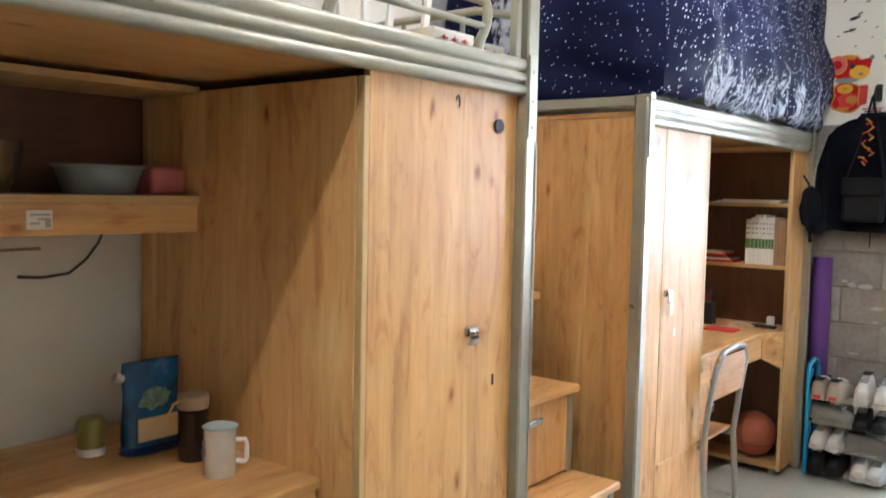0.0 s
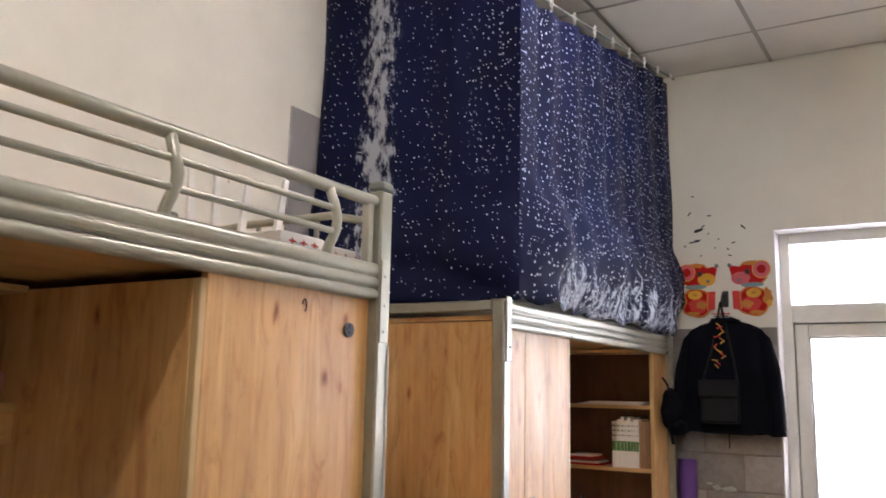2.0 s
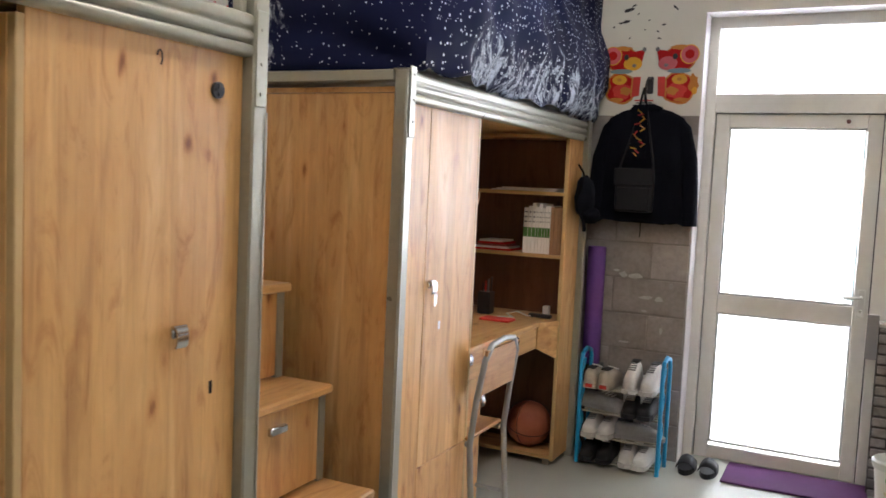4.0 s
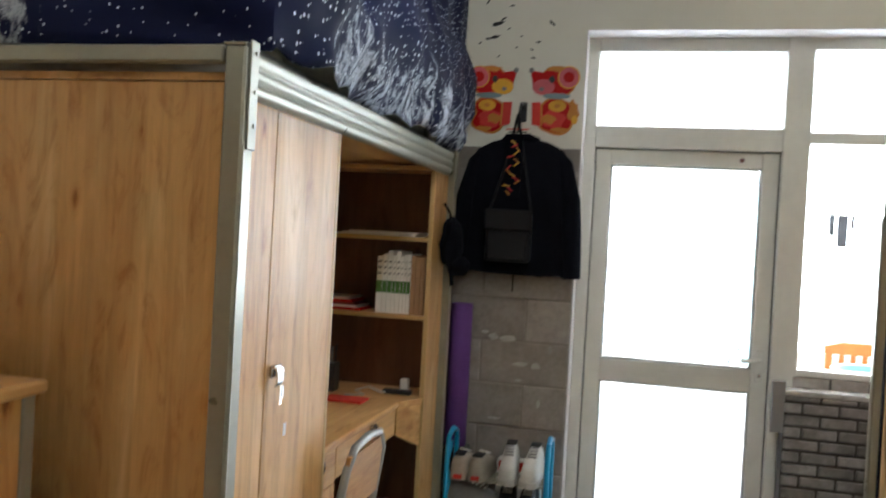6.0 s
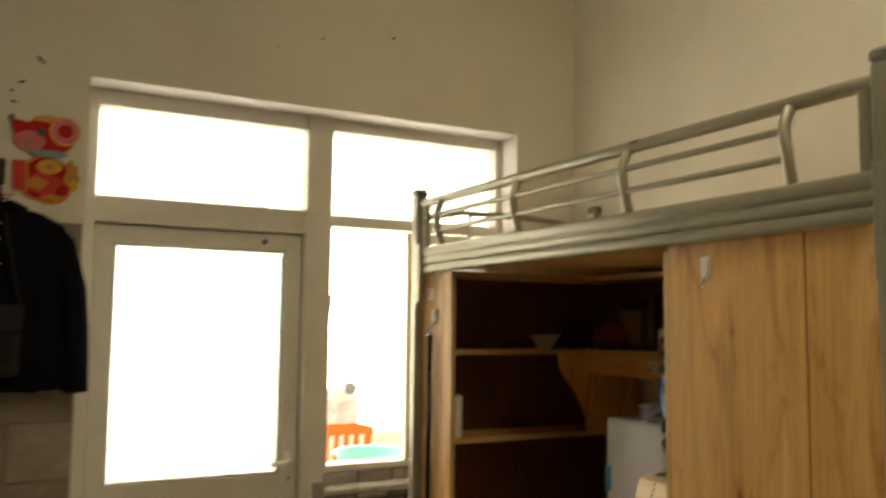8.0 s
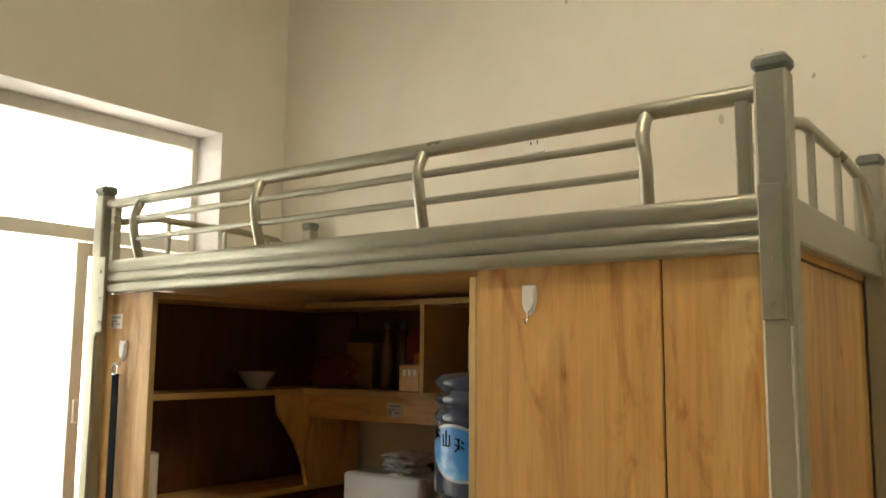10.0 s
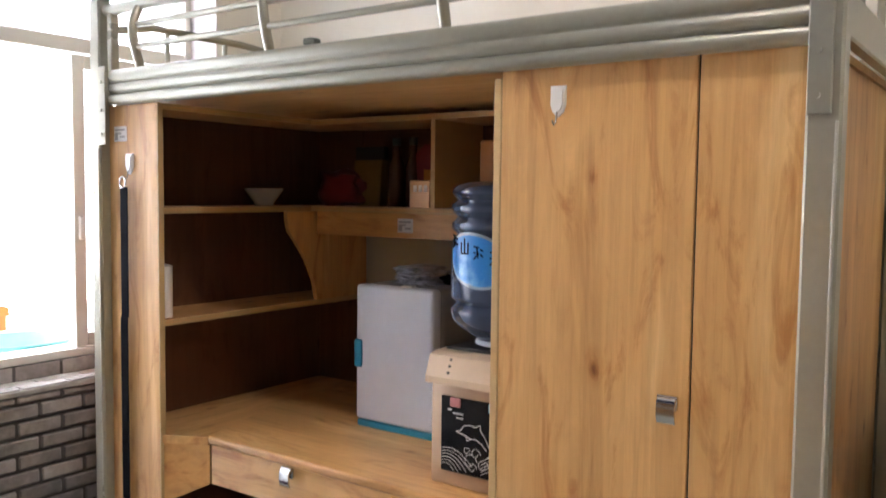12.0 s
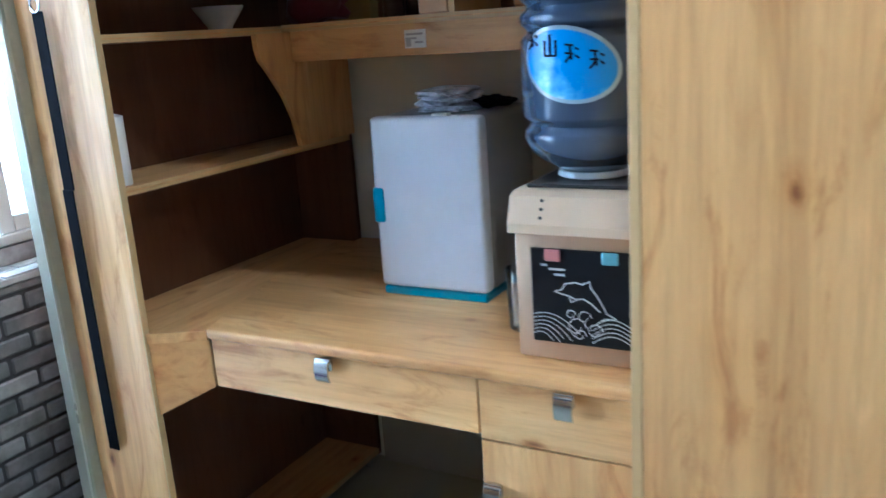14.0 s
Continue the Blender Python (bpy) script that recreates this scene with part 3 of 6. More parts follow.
def lock(u, d, v, z, parent, name="lock"):
    """Chrome cam lock with a hanging tab."""
    roll = [(d - 0.0125, z + 0.026), (d - 0.019, z + 0.0245), (d - 0.0235, z + 0.019), (d - 0.0255, z + 0.008), (d - 0.0255, z - 0.006), (d - 0.0235, z - 0.016), (d - 0.019, z - 0.0225),
            (d - 0.0165, z - 0.021), (d - 0.020, z - 0.014), (d - 0.0220, z - 0.004), (d - 0.0215, z + 0.008), (d - 0.0195, z + 0.017), (d - 0.0125, z + 0.0215)]
    b = join(u.box(d - 0.0122, d - 0.0005, v - 0.0165, v + 0.0165, z - 0.002, z + 0.0265, 0.004), u.prism_v(roll, v - 0.017, v + 0.017),
             tube([u.p(d - 0.0135, v - 0.0185, z + 0.024), u.p(d - 0.0135, v + 0.0185, z + 0.024)], 0.0042, 10), tube([u.p(d - 0.0122, v, z + 0.006), u.p(d - 0.0175, v, z + 0.006)], 0.008, 12))
    return part(name, b, chrome, parent, "chrome folding lock", True)


def wardrobe(u, label, seam, lock_z, knob=False, key=False):
    w = thing("wardrobe", u.p(0.45, 0.35, 0), label, "wardrobe", "wardrobes under the beds")
    v0, v1 = 0.045, 0.645
    part("side_panel", u.box(0.055, DW - 0.06, v0, v0 + 0.018, 0.0, 1.725, 0.001), wood_z, w, "oak-look end panel")
    part("side_panel", u.box(0.05, DW - 0.01, v1 - 0.018, v1, 0.0, 1.702, 0.001), wood_z, w)
    part("side_panel_edge", u.box(0.026, 0.0497, v1 - 0.018, v1, 0.0, 1.702, 0.002), edge_m, w, "pale edge band")
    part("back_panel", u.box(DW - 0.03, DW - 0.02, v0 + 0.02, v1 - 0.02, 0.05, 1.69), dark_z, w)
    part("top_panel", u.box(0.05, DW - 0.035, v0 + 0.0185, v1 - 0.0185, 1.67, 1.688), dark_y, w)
    if seam:
        part("fixed_strip", u.box(0.027, 0.049, v0, seam - 0.002, 0.02, 1.722, 0.0015), wood_z, w)
        dr = part("door", u.box(0.027, 0.049, seam + 0.002, v1 - 0.0185, 0.435, 1.722, 0.0015), wood_z, w)
        part("gap", u.box(0.034, 0.052, seam - 0.002, seam + 0.002, 0.02, 1.72), shadowgap, w)
        low_ = part("door", u.box(0.027, 0.049, seam + 0.002, v1 - 0.0185, 0.02, 0.431, 0.0015), wood_z, w)
        lock(u, 0.027, seam + 0.035, lock_z, dr)
        lock(u, 0.027, seam + 0.035, 0.23, low_)
    else:
        dr = part("door", u.box(0.027, 0.049, v0, v1 - 0.0185, 0.02, 1.722, 0.0015), wood_z, w)
        lock(u, 0.027, 0.25, lock_z, dr)
    if key:
        for k, dv in ((0, 0.0), (1, 0.008)):
            part("key", u.box(0.0005, 0.003, seam + 0.03 + dv, seam + 0.045 + dv, lock_z - 0.065 + 0.012 * k, lock_z - 0.02, 0.001), chrome, dr)
        part("scuff", u.box(0.0255, 0.0268, seam + 0.12, seam + 0.135, lock_z - 0.16, lock_z - 0.13), paper, dr)
    if knob:
        part("cable_grommet", join(tube([u.p(0.0268, 0.135, 1.627), u.p(0.019, 0.135, 1.627)], 0.019, 14), u.box(0.0165, 0.0195, 0.132, 0.138, 1.613, 1.641), u.box(0.0165, 0.0195, 0.122, 0.148, 1.624, 1.630)), black, dr, "black plastic grommet", True)
        part("chip", u.box(0.0255, 0.0268, 0.128, 0.137, 0.925, 0.955), shadowgap, dr)
        part("scratch", tube([u.p(0.0262, 0.31 + 0.008 * math.cos(a), 1.675 + 0.016 * math.sin(a)) for a in (0.2, 0.9, 1.7, 2.4, 3.4, 4.3)], 0.0018, 6), shadowgap, dr)
    return w


def shelf_board(u, d0, d1, v0, v1, z, parent, name="shelf", front="v"):
    """An oak board with a doubled pale edge band."""
    s = part(name, u.box(d0, d1, v0, v1, z - 0.018, z, 0.001), wood_x, parent)
    for a, b in ((z - 0.0075, z - 0.0005), (z - 0.0175, z - 0.0105)):
        if front == "v":
            part("edge_band", u.box(d0, d1, v0 - 0.003, v0 - 0.0002, a, b), edge_m, s)
        else:
            part("edge_band", u.box(d0 - 0.003, d0 - 0.0002, v0, v1, a, b), edge_m, s)
    return s


def bookcase(u, label):
    """Narrow end shelving: closed towards the aisle, open towards the seat."""
    b = thing("bookcase", u.p(0.45, 1.88, 0), label, "bookcase", "bookcases under the beds")
    v0, v1 = 1.755, 1.985
    part("front_panel", u.box(0.027, 0.045, v0, v1, 0.03, 1.715, 0.0015), wood_z, b)
    part("front_edge", u.box(0.0272, 0.0448, v0 - 0.004, v0 - 0.0002, 0.03, 1.715), edge_m, b, "pale edge band")
    part("back_panel", u.box(0.0455, 0.918, v1 - 0.015, v1, 0.03, 1.715), dark_z, b, "back board in oak darkened to hold the recess's shade")
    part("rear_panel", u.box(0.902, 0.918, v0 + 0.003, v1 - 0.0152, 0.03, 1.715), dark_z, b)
    shelf_board(u, 0.0455, 0.90, v0 + 0.002, v1 - 0.0155, 1.715, b, "top")
    shelf_board(u, 0.0455, 0.90, v0 + 0.002, v1 - 0.0155, 1.422, b)
    shelf_board(u, 0.0455, 0.90, v0 + 0.002, v1 - 0.0155, 1.10, b)
    shelf_board(u, 0.0455, 0.90, v0 + 0.002, v1 - 0.0155, 0.766, b)
    shelf_board(u, 0.0455, 0.90, v0 + 0.002, v1 - 0.0155, 0.055, b, "bottom_shelf")
    for d in (0.06, 0.86):
        for v in (v0 + 0.02, v1 - 0.04):
            part("foot", u.box(d, d + 0.03, v, v + 0.025, 0.0, 0.0295), steel, b)
    return b


def desk(u, label, up=0.0, front_d=0.095):
    k = thing("desk", u.p(0.5, 1.2, 0), label, "desk", "desks under the beds")
    v0, v1 = 0.648, 1.752
    va = 1.628  # where the front edge turns off towards the bookcase
    top = [(front_d, v0), (front_d, va), (0.50, v1), (0.915, v1), (0.915, v0)]
    bm = prism([(u.x(d), u.y(v)) for d, v in top], "z", 0.742 + up, 0.767 + up)
    front = [e for e in bm.edges if all(abs(q.co.x - u.x(front_d)) < 1e-4 for q in e.verts) and abs(e.verts[0].co.z - e.verts[1].co.z) < 1e-4]
    bmesh.ops.bevel(bm, geom=front, offset=0.008, segments=3, affect="EDGES", profile=0.5)
    part("desktop", bm, wood_y, k, "oak-look desktop with a rounded front edge")
    part("corner_top", prism([(u.x(d), u.y(v)) for d, v in ((0.032, v1 - 0.002), (front_d - 0.0005, va + 0.002), (0.497, v1 - 0.002))], "z", 0.7425 + up * 0.6, 0.7662 + up * 0.6), wood_x, k, "corner leaf between desk and bookcase")
    bm = prism([(u.x(d), u.y(v)) for d, v in ((0.036, v1 - 0.003), (0.1035, va + 0.004), (0.117, va + 0.011), (0.049, v1 - 0.003))], "z", 0.632, 0.742 + up * 0.6)
    for q in bm.verts:  # the board's lower edge drops towards the bookcase
        if q.co.z < 0.7 and abs(q.co.y - u.y(v1)) < 0.02:
            q.co.z = 0.572
    part("corner_apron", bm, wood_y, k, "slanted corner board")
    a = part("drawer", u.box(front_d + 0.012, front_d + 0.03, 0.965, va + 0.002, 0.633, 0.7405 + up, 0.0015), wood_y, k)
    lock(u, front_d + 0.012, 1.31, 0.712 + up, a, "pull")
    b = part("drawer", u.box(front_d + 0.012, front_d + 0.03, v0 + 0.003, 0.961, 0.625, 0.7405 + up, 0.0015), wood_y, k)
    lock(u, front_d + 0.012, 0.785, 0.714 + up, b, "pull")
    c = part("cabinet_door", u.box(front_d + 0.012, front_d + 0.03, v0 + 0.003, 0.961, 0.06, 0.621, 0.0015), wood_z, k)
    lock(u, front_d + 0.012, 0.935, 0.512, c, "pull")
    part("cabinet_side", u.box(0.126, 0.90, 0.945, 0.961, 0.04, 0.7405 + up), wood_z, k)
    part("drawer_box", u.box(0.126, 0.60, 0.98, v1 - 0.02, 0.64, 0.735), dark_y, k)
    return k


def top_shelf(u, label):
    """Back shelf along the wall with an apron, one divider and a curved bracket."""
    s = thing("wall_shelf", u.p(0.78, 1.2, 1.32), label, "shelf", "shelves over the desks")
    v0, v1 = 0.648, 1.752
    shelf_board(u, 0.635, 0.915, v0, v1 , 1.424, s, "board", front="d")
    shelf_board(u, 0.635, 0.915, v0, v1, 1.712, s, "top_board", front="d")
    part("apron", u.box(0.64, 0.655, v0, v1 - 0.02, 1.328, 1.4055, 0.001), wood_y, s)
    part("divider", u.box(0.634, 0.90, 1.235, 1.25, 1.4245, 1.6935), edge_m, s, "pale upright divider")
    part("back_board", u.box(0.905, 0.914, v0, v1, 1.4245, 1.6935), dark_y, s, "back board in oak darkened to hold the recess's shade")
    pts = [(0.505, 1.405), (0.90, 1.405), (0.90, 1.103), (0.645, 1.103), (0.63, 1.17), (0.595, 1.24), (0.55, 1.30), (0.515, 1.34), (0.507, 1.37)]
    part("curved_bracket", prism([(u.x(d), z) for d, z in pts], "y", u.y(v1 - 0.018), u.y(v1 - 0.002)), wood_z, s, "scalloped side bracket")
    return s


UNITS = ((RIGHT, True, 0.225, 1.085, False), (LEFT_FAR, True, 0.225, 1.085, True), (LEFT_NEAR, True, 0, 1.08, False))
loft_bed(RIGHT, "grey-green steel loft bed with curved guard rail, bare board")
loft_bed(LEFT_FAR, "grey-green steel loft bed hung with a navy curtain", False, -0.02)
loft_bed(LEFT_NEAR, "grey-green steel loft bed holding cardboard boxes and a router")
wardrobe(RIGHT, "oak-look wardrobe with two door leaves and a chrome lock", 0.225, 1.085)
wardrobe(LEFT_FAR, "oak-look wardrobe glossy from window light, key in its lock", 0.225, 1.075, key=True)
wardrobe(LEFT_NEAR, "oak-look wardrobe with chrome lock and black grommet", 0, 1.075, knob=True)
bookcase(RIGHT, "oak-look end bookcase with white roll on a shelf")
bookcase(LEFT_FAR, "oak-look end bookcase holding books and a basketball")
bookcase(LEFT_NEAR, "oak-look end bookcase, empty")
desk(RIGHT, "oak-look desk with two drawers, mini fridge and dispenser on top", 0.008)
desk(LEFT_FAR, "oak-look desk cluttered with small dark things")
desk(LEFT_NEAR, "oak-look desk with mug and pouch on top", 0.0, 0.15)
for u_ in (RIGHT, LEFT_FAR, LEFT_NEAR):
    top_shelf(u_, "oak-look shelf over the desk with apron board")
    # added grey sheet at the wall: the shade under the desk as colour
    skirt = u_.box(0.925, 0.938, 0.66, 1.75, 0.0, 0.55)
    structure("baseboard", skirt, greypaint, "added grey sheet standing in for shade behind the desk")


def staircase(side, y0, y1, label):
    """Storage steps between two beds, rising from the aisle to the wall."""
    u = Unit(side, y0, 1)
    w = y1 - y0
    st = thing("storage_stairs", u.p(0.45, w / 2, 0), label, "stairs", "storage stairs between the beds")
    fronts = (0.0, 0.17, 0.345)
    for k, d in enumerate(fronts):
        z = 0.468 + 0.3125 * k
        part("tread", u.box(d, d + 0.26 if k < 2 else 0.9, 0.0, w, z - 0.028, z, 0.006), wood_y, st, "thick oak-look tread")
        zb = 0.06 if k == 0 else z - 0.313 + 0.001
        dr = part("drawer_front", u.box(d + 0.022, d + 0.038, 0.03, w - 0.05, zb + 0.01, z - 0.032, 0.002), wood_z, st)
        part("upright", u.box(d + 0.02, d + 0.045, w - 0.047, w - 0.012, zb, z - 0.0285, 0.003), steel, st)
        part("upright", u.box(d + 0.02, d + 0.045, 0.003, 0.027, zb, z - 0.0285, 0.003), steel, st)
        part("pull", u.box(d + 0.004, d + 0.0215, w / 2 - 0.04, w / 2 + 0.04, z - 0.1, z - 0.075, 0.004), chrome, dr, "chrome pull", True)
    part("side_sheet", u.box(0.05, 0.9, w - 0.011, w - 0.004, 0.0, 0.42), steel, st)
    part("side_sheet", u.box(0.40, 0.9, w - 0.011, w - 0.004, 0.43, 1.07), steel, st)
    return st


staircase(-1, 2.06, 2.60, "oak-look storage steps with grey uprights between two beds")
staircase(1, 2.06, 2.575, "oak-look storage steps with grey uprights beside the bed")

# ---- navy curtain round the far bed ----
ct = thing("bed_curtain", (-1.29, 2.76, 1.80), "navy star-print curtain hung round the upper bed, tucked at its hem", "curtain")


def curtain_top(y):
    return 2.99 + 0.155 * (y - 2.80)


bm = bmesh.new()
NS, NF, NZ = 34, 90, 46
cols = []
for i in range(NS + NF + 1):
    if i <= NS:
        f = i / NS
        x, y, nx, ny, on_front = -2.21 + 0.93 * f, 2.765 + 0.03 * f * f, 0, -1, 0.0
    else:
        f = (i - NS) / NF
        x, y, nx, ny, on_front = -1.28, 2.795 + 2.06 * f, 1, 0, 1.0
    col = []
    for j in range(NZ + 1):
        g = j / NZ
        zb = 1.805 + 0.012 * math.sin(3 * i * 0.2) if on_front else 1.80
        ztop = curtain_top(max(y, 2.8)) + (0.33 * (1 - f) if not on_front else 0)
        z = zb + (ztop - zb) * g
        low_b = max(0, 1 - (z - 1.80) / 0.5)
        fold = 0.011 * math.sin(i * 0.55 + 2 * noise.noise(Vector((i * 0.13, g * 2, 1)))) * (0.35 + 0.9 * g)
        sag = 0.05 * noise.noise(Vector((x * 2.2, y * 2.2, z * 1.9))) * (0.4 + 1.2 * low_b)
        crease = 0.075 * low_b * noise.noise(Vector((x * 5, y * 6, z * 9 + x * 3)))
        belly = 0.075 * math.sin(math.pi * min(1, low_b)) if on_front else 0.035 * math.sin(math.pi * low_b)
        edge = min(1, (1 - f if not on_front else f) / 0.12)  # the two sheets meet at the corner post
        o = (fold + sag + crease + belly) * edge - (0.03 * edge if on_front else 0.0)
        if on_front:
            o = min(o, 0.085 - 0.05 * max(0, (f - 0.7) / 0.3))
        col.append(bm.verts.new((x + nx * o, y + ny * min(o, 0.05), z)))
    cols.append(col)
for a, b in zip(cols, cols[1:]):
    for j in range(NZ):
        bm.faces.new((a[j], b[j], b[j + 1], a[j + 1]))
sheet = part("cloth", bm, curtain_m, ct, "", True)
so = sheet.modifiers.new("thick", "SOLIDIFY")
so.thickness = 0.003
part("rod", tube([(-1.295, 2.78, curtain_top(2.78) + 0.03), (-1.295, 4.90, curtain_top(4.90) + 0.03)], 0.006, 8), lid_m, ct, "thin dark hanging wire")
for k in range(9):
    y = 2.86 + 0.245 * k
    z = curtain_top(y)
    ring = [(-1.29 + 0.003 * math.sin(a), y + 0.012 * math.cos(a), z + 0.02 + 0.028 * math.sin(a)) for a in (-1.6, -0.6, 0.4, 1.2, 2.0, 2.8, 3.6)]
    part("hook", tube(ring, 0.0035, 6), whiteplastic, ct, "white plastic hook")
solo("mattress", box(-2.2, -1.34, 2.80, 4.68, 1.7455, 1.83, 0.03, seg=3), mattress_m, (-1.77, 3.7, 1.7455), "thin mattress hidden behind the curtain", "mattress")
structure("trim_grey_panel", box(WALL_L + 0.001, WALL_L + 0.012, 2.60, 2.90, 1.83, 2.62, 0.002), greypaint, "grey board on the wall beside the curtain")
# ---- balcony wall: bare blocks, scars, decorations, jacket ----
bx0, bx1, bz1 = WALL_L, OPL, 1.853
blk = structure("wall_block_patch", box(bx0, bx1 - 0.001, DOORWALL - 0.010, DOORWALL - 0.0005, 0, bz1), mortar_m, "bare grey concrete blocks with chipped plaster")


def wall_mark(name, x, z, w, h, material, parent, seed, y=DOORWALL):
    rnd = random.Random(seed)
    n = 9
    poly = [(x + w * (0.5 + 0.5 * rnd.random()) * math.cos(2 * math.pi * k / n), z + h * (0.5 + 0.5 * rnd.random()) * math.sin(2 * math.pi * k / n)) for k in range(n)]
    return part(name, prism(poly, "y", y - 0.0025, y - 0.0002), material, parent)


scars = thing("wall_scars", (-1.1, DOORWALL, 2.35), "dark torn scars in the white wall paint", "wall mark")
for k, (x, z, w, h, a) in enumerate(((-1.18, 2.42, 0.034, 0.012, 0.25), (-1.2, 2.355, 0.042, 0.011, 0.2), (-1.155, 2.44, 0.016, 0.008, 0.5), (-1.23, 2.52, 0.018, 0.006, 0.9), (-1.12, 2.5, 0.016, 0.006, 0.1),
                                    (-0.935, 2.42, 0.022, 0.008, -0.8), (-1.21, 2.62, 0.012, 0.005, 0.1), (-1.07, 2.36, 0.01, 0.005, 0.2), (-1.02, 2.30, 0.012, 0.006, -0.5), (-0.99, 2.335, 0.016, 0.006, 0.2),
                                    (-1.17, 2.27, 0.008, 0.004, 0.8), (-1.01, 2.262, 0.012, 0.006, -0.4), (-1.26, 2.33, 0.01, 0.006, 0.4), (-1.13, 2.395, 0.01, 0.004, 0.6), (-1.09, 2.31, 0.007, 0.004, 0.0),
                                    (0.416, 2.734, 0.009, 0.008, 0.7), (0.101, 2.677, 0.006, 0.006, 0.0))):
    rnd = random.Random(k)
    n = 13
    ring = [(w * rnd.uniform(0.55, 1.1) * math.cos(2 * math.pi * q / n), h * rnd.uniform(0.3, 1.0) * math.sin(2 * math.pi * q / n)) for q in range(n)]
    part("scar", prism([(x + p * math.cos(a) - r * math.sin(a), z + p * math.sin(a) + r * math.cos(a)) for p, r in ring], "y", DOORWALL - 0.0025, DOORWALL - 0.0002), flake_m, scars)


def mouse_card(cx, face, muzzle):
    """Cut-paper mouse charm built of flat layers."""
    c = thing("paper_charm", (cx, DOORWALL, 1.93), "red and gold cut-paper mouse charm stuck to the wall", "wall decoration", "paper charms")
    y = DOORWALL

    def disc(name, x, z, a, b, layer, m, n=28, wob=0.0):
        poly = [(cx + face * x + a * (1 + wob * math.sin(5 * t + x * 40)) * math.cos(t), z + b * (1 + wob * math.sin(4 * t)) * math.sin(t)) for t in (2 * math.pi * k / n for k in range(n))]
        return part(name, prism(poly, "y", y - 0.002 - 0.0016 * layer, y - 0.0008 - 0.0016 * layer), m, c)
    disc("gold_outline", 0.0, 2.0, 0.092, 0.085, -0.6, gold, wob=0.06)
    disc("gold_outline", 0.0, 2.155, 0.085, 0.072, -0.6, gold)
    disc("belly_curl", 0.03, 1.985, 0.03, 0.022, 2.0, gold, wob=0.15)
    disc("cheek", -0.05, 2.175, 0.024, 0.024, 3.2, red)
    disc("body", 0.0, 2.0, 0.082, 0.075, 0, red, wob=0.05)
    disc("tail", -0.078, 2.02, 0.024, 0.05, 0.3, gold, wob=0.2)
    disc("belly", 0.01, 1.985, 0.052, 0.042, 1.1, redprint, wob=0.12)
    disc("ear_ring", -0.05, 2.175, 0.05, 0.051, 1.5, yellow)
    disc("cap", 0.01, 2.212, 0.04, 0.012, 2.6, gold, wob=0.2)
    disc("head", 0.0, 2.155, 0.078, 0.065, 1, red)
    part("snout", prism([(cx + face * 0.03, 2.19), (cx + face * 0.125, 2.205), (cx + face * 0.105, 2.12), (cx + face * 0.04, 2.10)], "y", y - 0.0052, y - 0.004), red, c)
    disc("ear", -0.05, 2.175, 0.045, 0.046, 2, rosy)
    disc("muzzle", 0.062, 2.13, 0.05, 0.036, 2.4, muzzle)
    disc("nose", 0.12, 2.205, 0.011, 0.012, 3, greytext)
    disc("eye", 0.025, 2.165, 0.013, 0.016, 3, black)
    disc("mouth", 0.07, 2.12, 0.011, 0.009, 3.3, greytext)
    disc("scarf", 0.0, 2.09, 0.062, 0.013, 3, mat("blue_grey_scarf_paper", (0.2, 0.3, 0.33), 0.5))
    disc("coin", -0.005, 2.045, 0.04, 0.026, 3.4, yellow)
    disc("coin_mark", -0.005, 2.045, 0.013, 0.009, 4.2, gold)
    disc("coin", -0.085, 1.985, 0.014, 0.02, 3.4, yellow)
    disc("foot", -0.02, 1.938, 0.04, 0.011, 1.6, gold, wob=0.08)
    part("scroll", prism([(cx + face * 0.062, 1.95), (cx + face * 0.105, 1.96), (cx + face * 0.11, 2.06), (cx + face * 0.07, 2.06)], "y", y - 0.0085, y - 0.0072), redprint, c)
    part("scroll_trim", prism([(cx + face * 0.058, 1.955), (cx + face * 0.066, 1.955), (cx + face * 0.07, 2.05), (cx + face * 0.062, 2.05)], "y", y - 0.0098, y - 0.0086), gold, c)
    return c


mouse_card(-1.205, 1, yellow)
mouse_card(-0.895, -1, rosy)

# jacket on a hanger with a cross-body bag over it
jk = thing("jacket", (-1.035, 4.88, 1.93), "black long-sleeved jacket on a hanger against the wall", "jacket")


def garment(cx, cy):
    """A hanging jacket: closed shell of rings with soft folds."""
    bm = bmesh.new()
    rows = [(1.885, 0.075, 0.028), (1.87, 0.13, 0.035), (1.835, 0.195, 0.043), (1.78, 0.228, 0.05), (1.7, 0.238, 0.055), (1.6, 0.238, 0.058), (1.5, 0.24, 0.06), (1.4, 0.247, 0.06), (1.33, 0.25, 0.058), (1.285, 0.252, 0.052)]
    rings = []
    n = 48
    for z, hw, dp in rows:
        ring = []
        for k in range(n):
            a = 2 * math.pi * k / n
            f = 1 + 0.10 * noise.noise(Vector((math.cos(a) * 2.5, z * 5, math.sin(a)))) + 0.05 * math.sin(k * 1.6)
            zz = z + (0.02 * noise.noise(Vector((k * 0.4, z, 5))) if z < 1.35 else 0)
            ring.append(bm.verts.new((cx + hw * math.copysign(abs(math.cos(a)) ** 0.75, math.cos(a)), cy - 0.01 + dp * f * math.sin(a) * 0.8, zz)))
        rings.append(ring)
    for a, b in zip(rings, rings[1:]):
        for k in range(n):
            bm.faces.new((a[k], a[(k + 1) % n], b[(k + 1) % n], b[k]))
    bm.faces.new(rings[0]), bm.faces.new(rings[-1])
    return bm


